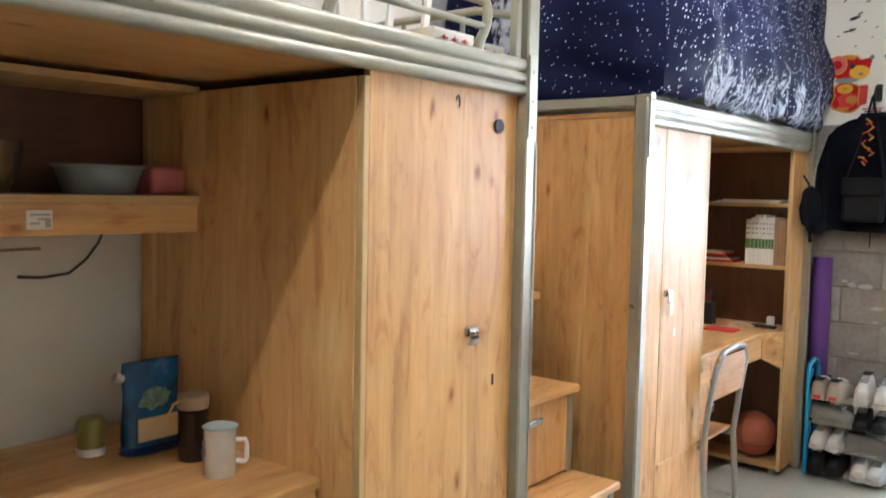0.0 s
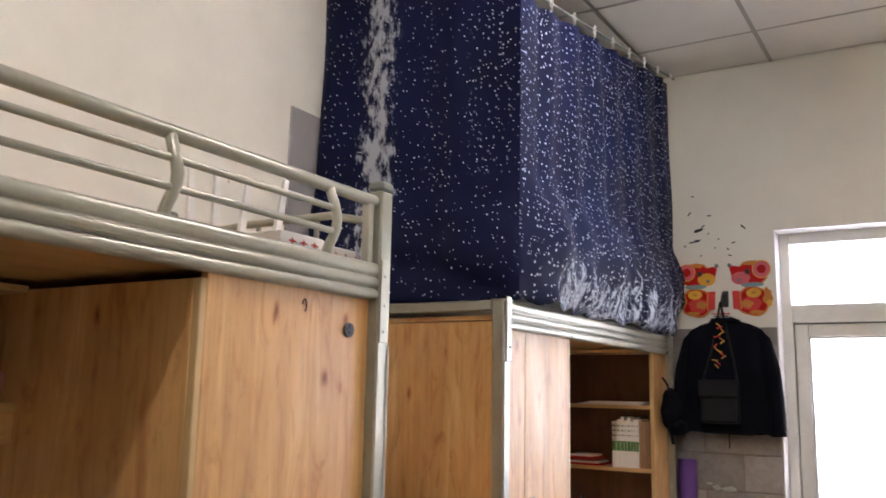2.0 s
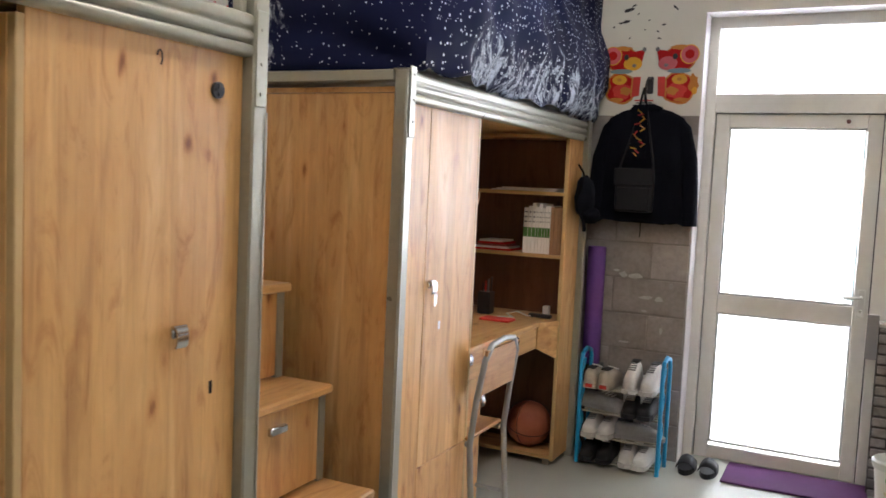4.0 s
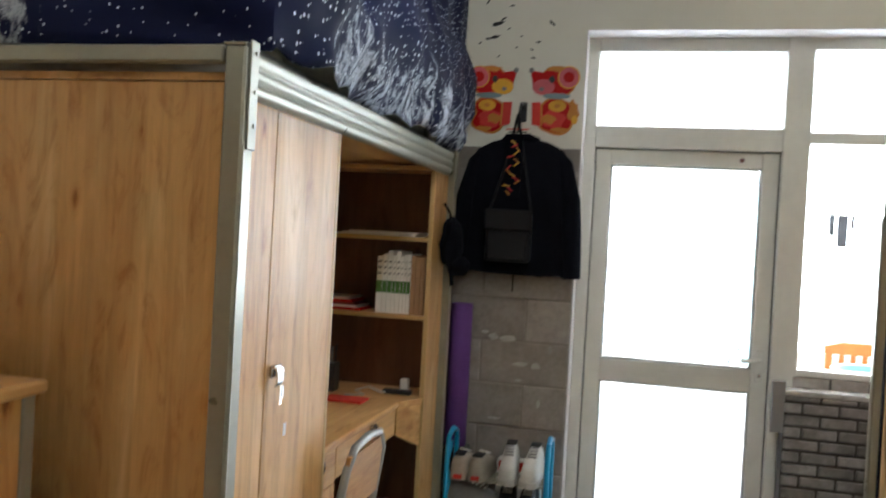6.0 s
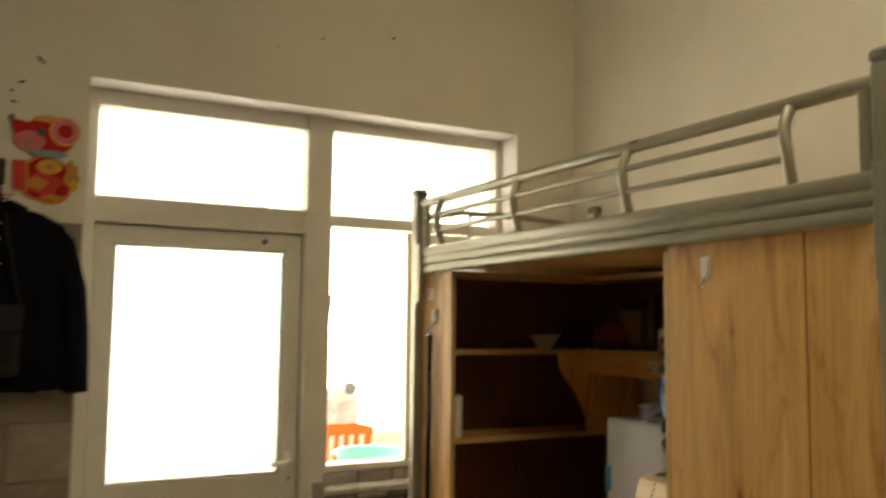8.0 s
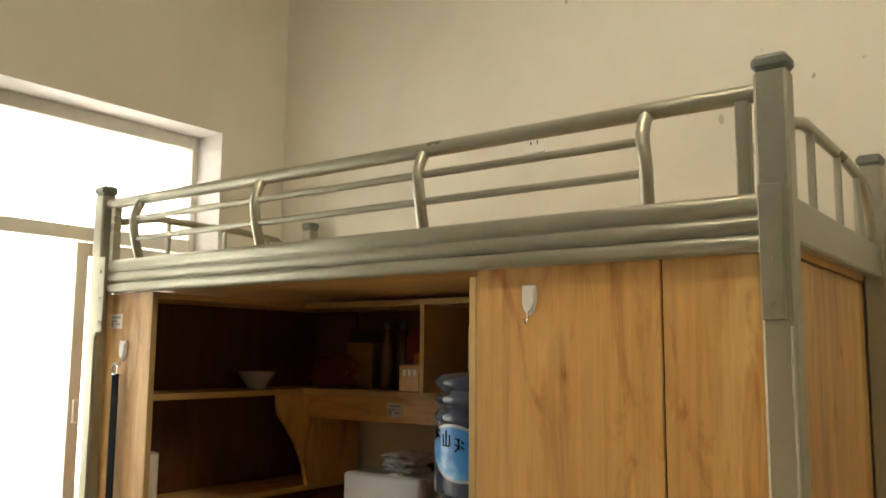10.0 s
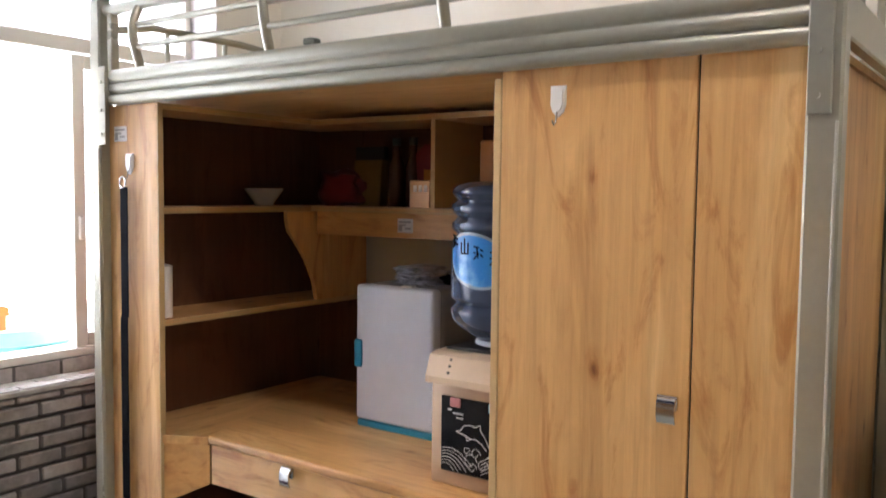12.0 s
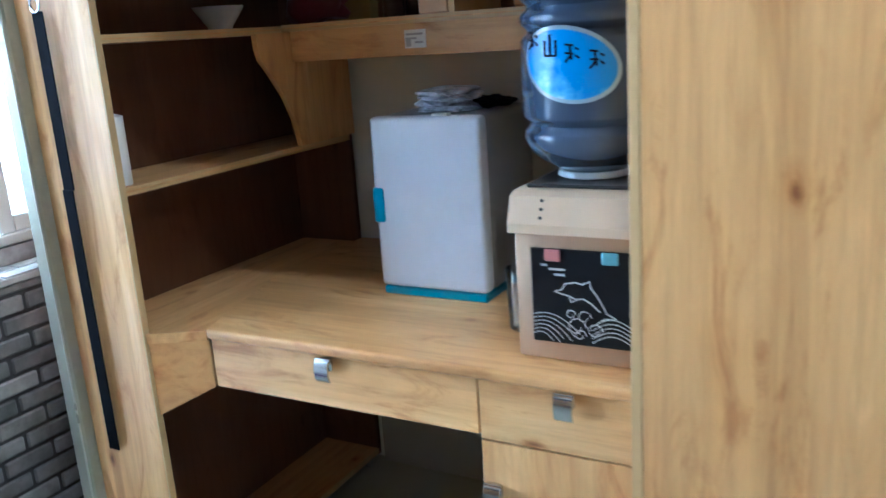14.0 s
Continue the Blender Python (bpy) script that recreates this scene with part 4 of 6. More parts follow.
part("shell", garment(-1.035, 4.873), cloth_black, jk, "", True)
for s in (-1, 1):
    pts = [(-1.035 + s * 0.15, 4.87, 1.845), (-1.035 + s * 0.20, 4.865, 1.78), (-1.035 + s * 0.236, 4.855, 1.62), (-1.035 + s * 0.246, 4.853, 1.48), (-1.035 + s * 0.254, 4.852, 1.36), (-1.035 + s * 0.258, 4.852, 1.275)]
    part("sleeve", tube(pts, [0.018, 0.034, 0.042, 0.043, 0.04, 0.038], 14), cloth_black, jk, "", True)
part("collar", tube([(-1.11, 4.86, 1.875), (-1.07, 4.835, 1.89), (-1.035, 4.83, 1.885), (-1.0, 4.835, 1.89), (-0.96, 4.86, 1.875)], 0.018, 8), cloth_black, jk, "", True)
scarf = thing("patterned_scarf", (-1.06, 4.81, 1.75), "black scarf with gold and red strokes inside the jacket", "scarf")
part("cloth", prism([(-1.10, 1.90), (-1.02, 1.90), (-1.022, 1.62), (-1.098, 1.62)], "y", 4.808, 4.815), cloth_black, scarf)
rs = random.Random(4)
for k in range(15):
    x, z, a = -1.06 + rs.uniform(-0.028, 0.028), 1.64 + 0.24 * k / 15, rs.uniform(-1.2, 1.2)
    part("stroke", tube([(x - 0.016 * math.cos(a), 4.8065, z - 0.012 * math.sin(a)), (x + 0.016 * math.cos(a), 4.8065, z + 0.012 * math.sin(a))], 0.0035, 5), (gold, redprint, yellow)[k % 3], scarf)
hg = thing("coat_hanger", (-1.05, 4.87, 1.95), "red and black striped coat hanger on a wall hook", "hanger")
for k in range(4):
    part("strap", tube([(-1.10 + 0.01 * k, 4.835, 1.925 - 0.013 * k), (-1.0 - 0.008 * k, 4.835, 1.925 - 0.013 * k)], 0.0035, 6), redprint if k % 2 == 0 else black, hg)
part("hook", tube([(-1.05, 4.86, 1.92), (-1.05, 4.86, 2.0), (-1.045, 4.87, 2.04), (-1.035, 4.90, 2.05), (-1.035, 4.92, 2.035)], 0.006, 8), black, hg)
part("hook_plate", box(-1.058, -1.025, 4.917, 4.929, 1.97, 2.06, 0.004), black, hg)
bag = thing("crossbody_bag", (-1.06, 4.79, 1.33), "small black leather cross-body bag hung over the jacket", "bag")
part("body", box(-1.155, -0.955, 4.74, 4.80, 1.335, 1.56, 0.018, seg=2), leather, bag, "", True)
part("flap", box(-1.158, -0.952, 4.728, 4.741, 1.475, 1.565, 0.005), leather, bag)
part("pocket", box(-1.14, -0.97, 4.729, 4.741, 1.345, 1.465, 0.005), leather, bag)
for x in (-1.148, -0.962):
    part("strap", tube([(x, 4.785, 1.55), (x * 0.5 - 0.52, 4.81, 1.75), (-1.05, 4.83, 1.99)], 0.007, 6), leather, bag)
    part("buckle", box(x - 0.008, x + 0.008, 4.735, 4.742, 1.50, 1.515, 0.002), chrome, bag)
cap = thing("sun_hat", (-1.27, 4.58, 1.28), "black soft hat hanging from the end of the bookcase", "hat")
part("crown", blob((-1.262, 4.58, 1.40), (0.045, 0.10, 0.115), None, 0.25, 3, 2), cloth_black, cap, "", True)
part("brim", blob((-1.235, 4.60, 1.31), (0.05, 0.085, 0.045), None, 0.2, 2, 5), cloth_black, cap, "", True)
part("loop", tube([(-1.3, 4.56, 1.57), (-1.275, 4.57, 1.53), (-1.265, 4.575, 1.48)], 0.006, 6), cloth_black, cap)
part("strap", tube([(-1.25, 4.55, 1.36), (-1.25, 4.54, 1.28), (-1.25, 4.56, 1.23)], 0.01, 6), cloth_black, cap)
solo("hanging_cord", tube([(-1.045, 4.91, 1.29), (-1.045, 4.912, 1.2)], 0.003, 6), cloth_black, (-1.045, 4.91, 1.29), "thin black cord below the jacket", "cord")

# rolled exercise mat
bm = lathe([(0.001, 0.0), (0.047, 0.0), (0.049, 0.004), (0.049, 0.64), (0.047, 0.645), (0.035, 0.645), (0.033, 0.635), (0.02, 0.635), (0.018, 0.645), (0.001, 0.64)], (-1.262, 4.865, 0.49), 24)
solo("yoga_mat", bm, purple, (-1.262, 4.865, 0.49), "rolled purple foam exercise mat standing behind the shoe rack", "exercise mat", smooth=True)
solo("mat_stand_box", box(-1.33, -1.2, 4.82, 4.915, 0.0, 0.4895, 0.004), black, (-1.265, 4.87, 0), "dark box behind the shoe rack", "box")

# shoe rack
RX0, RX1, RY0, RY1 = -1.24, -0.815, 4.62, 4.80
rack = thing("shoe_rack", (-1.03, 4.71, 0), "four-tier shoe rack with sky-blue plastic ends", "shoe rack")
for x in (RX0, RX1):
    for y in (RY0, RY1):
        part("end_post", tube([(x, y, 0.0), (x, y, 0.54), (x, y + (0.02 if y == RY0 else -0.02), 0.58)], 0.011, 10), blueplastic, rack, "", True)
    wave = [(x, RY0 + 0.035 + 0.03 * math.sin(k * 0.8), 0.03 + 0.02 * k) for k in range(27)]
    part("wavy_brace", tube(wave, 0.008, 8), blueplastic, rack, "", True)
    part("end_top", tube([(x, RY0 + 0.02, 0.58), (x, (RY0 + RY1) / 2, 0.60), (x, RY1 - 0.02, 0.58)], 0.011, 10), blueplastic, rack, "", True)
LEVELS = (0.017, 0.146, 0.278, 0.405)
for z in LEVELS:
    for y in (RY0 + 0.02, RY0 + 0.07, RY1 - 0.06, RY1 - 0.02):
        part("shelf_bar", tube([(RX0 + 0.012, y, z), (RX1 - 0.012, y, z)], 0.006, 8), steel, rack)


def shoe(x, y, z, body, label, turn=0, high=0.075, group="shoes on the rack"):
    """One shoe, toe towards the room."""
    s = thing("shoe", (x, y, z), label, "shoe", group)
    base = bmesh.new()
    out = [(-0.032, 0.12), (-0.038, 0.06), (-0.035, -0.02), (-0.043, -0.08), (-0.034, -0.125), (0.0, -0.14), (0.034, -0.125), (0.043, -0.08), (0.037, -0.02), (0.038, 0.06), (0.032, 0.12), (0.0, 0.132)]
    prism([(x + a, y + b) for a, b in out], "z", z, z + 0.022, base)
    part("sole", base, sole if body is shoewhite else body, s)
    up = bmesh.new()
    prof = [(0.125, 0.036, high), (0.07, 0.038, high), (0.01, 0.037, high * 0.95), (-0.045, 0.039, high * 0.74), (-0.09, 0.039, high * 0.55), (-0.125, 0.028, high * 0.4)]
    rings = []
    for b, hw, h in prof:
        rings.append([up.verts.new((x + hw * c, y + b, z + 0.0225 + h * g)) for c, g in ((-1, 0), (-1, 0.4), (-0.82, 0.8), (-0.4, 1), (0.4, 1), (0.82, 0.8), (1, 0.4), (1, 0))])
    for a, b in zip(rings, rings[1:]):
        for k in range(7):
            up.faces.new((a[k], a[k + 1], b[k + 1], b[k]))
    up.faces.new(rings[0]), up.faces.new(rings[-1])
    upper = part("upper", up, body, s, "", True)
    upper.modifiers.new("round", "SUBSURF").levels = 2
    part("opening", prism([(x - 0.02, y + 0.03), (x + 0.02, y + 0.03), (x + 0.022, y + 0.11), (x - 0.022, y + 0.11)], "z", z + 0.0225 + high * 0.985, z + 0.0255 + high), shoeblack if body is not shoeblack else shoegrey, s, "dark shoe opening")
    lace = bmesh.new()
    for k in range(4):
        tube([(x - 0.02, y + 0.005 - 0.018 * k, z + 0.024 + high * (0.97 - 0.07 * k)), (x + 0.02, y + 0.0 - 0.018 * k, z + 0.026 + high * (0.97 - 0.07 * k))], 0.0035, 5, lace)
    part("laces", lace, paper if body is not shoewhite else shoegrey, s)
    s.rotation_euler.z = turn
    return s


shoebeige = mat("beige_suede_shoe", (0.42, 0.37, 0.3), 0.85, var=0.12, scale=70)
PI = math.pi
for x, l, b, txt, turn, high in ((-1.185, 3, shoebeige, "beige sneaker with its heel to the room on the top tier", PI, 0.08), (-1.1, 3, shoebeige, "beige sneaker with its heel to the room on the top tier", PI - 0.08, 0.08),
                                 (-0.985, 3, shoewhite, "white sneaker with laces on the top tier", 0.06, 0.115), (-0.885, 3, shoewhite, "white sneaker with laces on the top tier", -0.04, 0.115),
                                 (-1.13, 2, shoegrey, "pale grey canvas shoe lying sideways on a middle tier", 1.4, 0.07),
                                 (-0.985, 2, shoeblack, "black shoe on a middle tier", 0.1, 0.075), (-0.895, 2, shoeblack, "black shoe on a middle tier", 0.0, 0.075),
                                 (-1.185, 1, shoewhite, "white running shoe on a lower tier", 0.05, 0.075), (-1.095, 1, shoewhite, "white running shoe on a lower tier", -0.05, 0.075),
                                 (-0.94, 1, shoegrey, "grey trainer lying sideways on a lower tier", 1.75, 0.07),
                                 (-1.185, 0, shoeblack, "tall black boot on the bottom tier", 0.0, 0.1), (-1.095, 0, shoeblack, "tall black boot on the bottom tier", 0.0, 0.1),
                                 (-0.985, 0, shoewhite, "black and white sneaker on the bottom tier", 0.1, 0.07), (-0.9, 0, shoewhite, "black and white sneaker on the bottom tier", -0.05, 0.07)):
    sh_ = shoe(x, 4.71, LEVELS[l] + 0.0065, b, txt, turn, high)
    if b is shoebeige:
        part("heel_tab", box(x - 0.018, x + 0.018, 4.831, 4.842, LEVELS[l] + 0.012, LEVELS[l] + 0.03, 0.002), redprint, sh_, "red rubber heel tab")
bxs = thing("shoe_box_lid", (-0.95, 4.81, 0.50), "red and white shoe box lid behind the sneakers", "box")
part("lid", box(-1.06, -0.86, 4.832, 4.90, 0.0, 0.455, 0.004), paper, bxs)
part("print", box(-1.05, -0.87, 4.829, 4.8318, 0.41, 0.45), redprint, bxs, "red printed band")

# door mat, slippers, waste basket
mm = solo("door_mat", box(-0.52, 0.15, 4.72, 5.06, 0.0005, 0.012, 0.004), matpurple, (-0.18, 4.9, 0), "dark purple woven door mat on the floor", "door mat")
for x in (-0.70, -0.59):
    sl = thing("slipper", (x, 4.85, 0), "black rubber slipper beside the door mat", "slipper", "slippers")
    out = [(x + 0.045 * math.cos(t), 4.84 + 0.125 * math.sin(t)) for t in (2 * math.pi * k / 18 for k in range(18))]
    part("sole", prism(out, "z", 0.0005, 0.028), shoeblack, sl)
    arch = bmesh.new()
    rings = []
    for yy in (4.75, 4.79, 4.83):
        rings.append([arch.verts.new((x + 0.047 * math.cos(a), yy, 0.026 + (0.035 + (yy - 4.75) * 0.3) * math.sin(a))) for a in (math.pi * k / 8 for k in range(9))])
    for a, b in zip(rings, rings[1:]):
        for k in range(8):
            arch.faces.new((a[k], a[k + 1], b[k + 1], b[k]))
    st_ = part("strap", arch, shoeblack, sl, "", True)
    st_.modifiers.new("thick", "SOLIDIFY").thickness = 0.004


def floral():
    m, t, b = nodes("floral_print")
    v = coords(t, rnd=False)
    vo = tex(t, "Voronoi", v, 22)
    col = ramp(t, vo.outputs["Color"], [(0.2, (0.75, 0.74, 0.7)), (0.55, (0.75, 0.74, 0.7)), (0.6, (0.45, 0.03, 0.08)), (0.72, (0.7, 0.45, 0.06)), (0.82, (0.16, 0.3, 0.08))])
    link(t, mixc(t, ramp(t, vo.outputs["Distance"], [(0.3, (1, 1, 1)), (0.45, (0, 0, 0))]), (0.75, 0.74, 0.7), col), b.inputs["Base Color"])
    b.inputs["Roughness"].default_value = 0.5
    return m


bk = thing("waste_basket", (0.27, 4.62, 0), "white floral-print waste basket with a crumpled liner", "waste basket")
part("bin", lathe([(0.085, 0.0), (0.09, 0.004), (0.115, 0.27), (0.12, 0.275), (0.11, 0.27), (0.082, 0.012)], (0.27, 4.62, 0), 28), floral(), bk, "", True)
part("liner", lathe([(0.121, 0.25), (0.125, 0.28), (0.115, 0.288), (0.10, 0.27), (0.07, 0.22)], (0.27, 4.62, 0), 28), mat("white_bag", (0.7, 0.72, 0.68), 0.4), bk, "crumpled white bag", True)
part("leaf_scrap", blob((0.29, 4.60, 0.25), (0.05, 0.04, 0.025), None, 0.5, 2, 3), mat("green_scrap", (0.1, 0.32, 0.1), 0.6), bk)
solo("loose_flap", prism([(4.925, 0.9), (4.925, 0.68), (4.915, 0.68), (4.90, 0.9)], "x", 0.085, 0.137), greypaint, (0.11, 4.92, 0.68), "grey loose end of the brick sheet beside the window", "sheet")

# ---- chair at the far desk ----
ch = thing("chair", (-1.45, 3.5, 0), "grey steel chair with plywood seat and back at the desk", "chair")
tubegrey = mat("grey_chair_tube", (0.36, 0.36, 0.35), 0.4, 0.5, var=0.06)
ply = wood("chair_ply", (0.30, 0.14, 0.05), (0.48, 0.25, 0.09), (0.6, 0.34, 0.13), "y")
CY0, CY1, CX = 3.32, 3.67, 0.18
loop = [(-1.44, CY0, 0.0), (-1.47, CY0, 0.42), (-1.45, CY0, 0.60), (-1.425, CY0 + 0.01, 0.76), (-1.42, CY0 + 0.06, 0.815), (-1.418, (CY0 + CY1) / 2, 0.828), (-1.42, CY1 - 0.06, 0.815), (-1.425, CY1 - 0.01, 0.76), (-1.45, CY1, 0.60), (-1.47, CY1, 0.42), (-1.44, CY1, 0.0)]
part("back_frame", tube([(x_ + CX, y_, z_) for x_, y_, z_ in loop], 0.0125, 10), tubegrey, ch, "", True)
for y in (CY0 + 0.02, CY1 - 0.02):
    part("front_leg", tube([(-1.48 + CX, y, 0.415), (-1.80 + CX, y, 0.43), (-1.84 + CX, y, 0.40), (-1.86 + CX, y, 0.0)], 0.0115, 10), tubegrey, ch, "", True)
    part("stretcher", tube([(-1.46 + CX, y - 0.005, 0.14), (-1.84 + CX, y, 0.14)], 0.009, 8), tubegrey, ch)
part("seat", box(-1.86 + CX, -1.475 + CX, CY0 + 0.01, CY1 - 0.01, 0.432, 0.447, 0.005), ply, ch, "curved plywood seat")
part("backrest", prism([(-1.448 + CX, 0.62), (-1.436 + CX, 0.62), (-1.415 + CX, 0.80), (-1.427 + CX, 0.80)], "y", CY0 + 0.012, CY1 - 0.012), ply, ch, "plywood back panel")


def basketball():
    m, t, b = nodes("orange_rubber")
    v = coords(t)
    p = tex(t, "Voronoi", v, 190)
    n2 = tex(t, "Noise", v, 8)
    link(t, ramp(t, n2.outputs[0], [(0.3, (0.30, 0.07, 0.03)), (0.7, (0.42, 0.12, 0.055))]), b.inputs["Base Color"])
    b.inputs["Roughness"].default_value = 0.6
    bump(t, b, p.outputs["Distance"], 0.4, 0.001)
    return m


BC, BR = Vector((-1.50, 4.575, 0.1765)), 0.121
ball = thing("basketball", BC - Vector((0, 0, BR)), "orange rubber basketball on the bookcase's bottom shelf", "basketball")
bm = bmesh.new()
bmesh.ops.create_uvsphere(bm, u_segments=32, v_segments=20, radius=BR, matrix=Matrix.Translation(BC))
part("skin", bm, basketball(), ball, "", True)
for ax in (Euler((0.3, 0.2, 0)), Euler((1.5, 0.4, 0.3)), Euler((0.4, 1.5, 0.2))):
    ring = [BC + ax.to_matrix() @ Vector((BR * math.cos(a), BR * math.sin(a), 0)) for a in (2 * math.pi * k / 40 for k in range(41))]
    part("seam", tube(ring, 0.0022, 5), black, ball)

# ---- books and desk clutter in the far unit ----
rb = random.Random(7)
x = -1.345
for k in range(11):
    w, h = rb.uniform(0.014, 0.026), rb.uniform(0.235, 0.262)
    z0 = 1.1005
    green = 3 <= k
    bkx = thing("book", (x - w / 2, 4.56, z0), ("white softcover book with green band standing on the shelf" if green else "brown softcover book leaning on the shelf"), "book", "books on the shelf")
    part("cover", box(x - w, x - 0.001, 4.475, 4.64, z0, z0 + h, 0.0015), paper if green else mat("brown_cover", (0.35, 0.2, 0.1), 0.6), bkx)
    if green:
        part("band", box(x - w + 0.001, x - 0.002, 4.472, 4.4748, z0 + 0.085, z0 + 0.135), mat("green_print", (0.10, 0.22, 0.06), 0.6), bkx, "green printed band")
        for q in range(3):
            part("title_bar", box(x - w + 0.005, x - 0.006, 4.4725, 4.4748, z0 + 0.16 + 0.025 * q, z0 + 0.168 + 0.025 * q), greytext, bkx)
    x -= w
for k in range(5):
    c = (red, paper, mat("maroon_cover", (0.2, 0.03, 0.03), 0.6))[k % 3]
    solo("book", box(-1.84 + 0.01 * k, -1.62 - 0.012 * k, 4.48, 4.64, 1.1005 + 0.011 * k, 1.111 + 0.011 * k, 0.0015), c, (-1.73, 4.56, 1.1005 + 0.011 * k), "flat maroon or white book in a low pile", "book", group="books lying on the shelf")
for k in range(3):
    solo("magazine", box(-1.75 + 0.03 * k, -1.40 + 0.01 * k, 4.49, 4.65, 1.4225 + 0.006 * k, 1.428 + 0.006 * k, 0.001), paper, (-1.57, 4.57, 1.4225), "white magazine lying on the upper shelf", "magazine", group="magazines")
pc = thing("pen_holder", (-1.72, 4.42, 0.767), "black pen holder with pens on the desk", "pen holder")
part("cup", box(-1.755, -1.685, 4.385, 4.455, 0.7675, 0.885, 0.004), black, pc)
for k in range(4):
    part("pen", tube([(-1.735 + 0.012 * k, 4.41 + 0.005 * k, 0.80), (-1.74 + 0.016 * k, 4.42, 0.93 + 0.01 * k)], 0.004, 6), (black, redprint, greytext, black)[k], pc)
solo("adapter", box(-1.44, -1.405, 4.52, 4.55, 0.7665, 0.825, 0.004), whiteplastic, (-1.42, 4.53, 0.7665), "white charger standing on the desk end", "charger")
solo("cable", tube([(-1.45, 4.5, 0.771), (-1.5, 4.46, 0.774), (-1.56, 4.47, 0.79), (-1.6, 4.42, 0.78), (-1.55, 4.38, 0.772), (-1.62, 4.34, 0.772)], 0.0035, 6), whiteplastic, (-1.55, 4.42, 0.77), "white coiled cable on the desk", "cable", smooth=True)
solo("red_notebook", box(-1.66, -1.50, 4.20, 4.30, 0.7675, 0.778, 0.002), redprint, (-1.58, 4.25, 0.7675), "small red notebook on the desk", "notebook")
solo("phone_case", box(-1.50, -1.38, 4.47, 4.51, 0.7665, 0.785, 0.004), black, (-1.43, 4.49, 0.7665), "black case lying on the desk end", "case")
# ---- right desk ----
U = RIGHT
fr = thing("mini_fridge", (1.02, 3.93, 0.767), "white mini fridge with blue handle and base on the desk", "mini fridge")
FX, FY0, FY1 = 0.855, 3.79, 4.075
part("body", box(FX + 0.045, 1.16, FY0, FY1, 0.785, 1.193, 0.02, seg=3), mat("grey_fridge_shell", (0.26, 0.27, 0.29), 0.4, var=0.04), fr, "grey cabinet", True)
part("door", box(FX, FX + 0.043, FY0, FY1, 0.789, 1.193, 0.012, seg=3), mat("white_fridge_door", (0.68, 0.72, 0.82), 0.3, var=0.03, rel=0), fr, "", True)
part("base", box(FX + 0.004, 1.15, FY0 + 0.004, FY1 - 0.004, 0.7675, 0.788, 0.004), mat("blue_base", (0.03, 0.28, 0.45), 0.4), fr, "blue base strip")
part("handle", box(FX - 0.006, FX + 0.02, FY1 - 0.028, FY1 + 0.003, 0.945, 1.03, 0.008, seg=2), blueplastic, fr, "blue recessed handle", True)
part("hinge_cap", box(FX + 0.006, FX + 0.03, FY0 + 0.08, FY0 + 0.12, 1.1932, 1.199, 0.002), whiteplastic, fr)
cl = thing("folded_cloth", (0.98, 3.92, 1.2165), "folded white and blue cloth on the mini fridge", "cloth")
clm = mat("striped_cloth", (0.5, 0.52, 0.6), 0.9, var=0.35, scale=40, rel=0.5, coarse=30)
for k in range(4):
    w = 0.075 - 0.006 * k
    bm = blob((1.0 - 0.01 * k, 3.925 + 0.012 * math.sin(k * 2), 1.2235 + 0.0125 * k), (0.075, w, 0.009), None, 0.35, 3, k, 0.6)
    part("fold", bm, clm, cl, "", True)
part("corner", blob((1.02, 3.83, 1.232), (0.04, 0.05, 0.014), None, 0.5, 3, 9), cloth_black, cl, "dark trailing end", True)

wd = thing("water_dispenser", (0.74, 3.50, 0.767), "bronze and champagne desktop water dispenser with dark glass door", "water dispenser")
X0, Y0, Y1 = 0.59, 3.365, 3.605
part("cabinet", box(X0 + 0.006, X0 + 0.30, Y0, Y1, 0.7675, 1.012, 0.008, seg=2), bronze, wd, "", True)
part("head", prism([(X0 - 0.012, 1.013), (X0 + 0.305, 1.013), (X0 + 0.305, 1.085), (X0 + 0.03, 1.085), (X0 + 0.006, 1.078), (X0 - 0.012, 1.03)], "y", Y0 - 0.004, Y1 + 0.004), champagne, wd, "champagne control head")
part("top_plate", box(X0 + 0.05, X0 + 0.30, Y0 + 0.01, Y1 - 0.01, 1.0852, 1.092, 0.003), black, wd)
for k in range(3):
    part("indicator", tube([(X0 - 0.004 + 0.0065 * k, 3.545, 1.041 + 0.0145 * k), (X0 - 0.011 + 0.0065 * k, 3.545, 1.043 + 0.0145 * k)], 0.0032, 8), black, wd)
drm = mat("dark_glass_door", (0.012, 0.012, 0.014), 0.1, rel=0)
gd = part("glass_door", box(X0 + 0.0005, X0 + 0.0055, Y0 + 0.014, Y1 - 0.034, 0.805, 0.985, 0.002), drm, wd, "black glass door with line drawing")
silver = mat("silver_line", (0.6, 0.58, 0.55), 0.35, 0.3)


def line(pts, r=0.0008):
    part("etched_line", tube([(X0 - 0.0002, Y1 - 0.034 - a, 0.805 + b) for a, b in pts], r, 5), silver, gd)


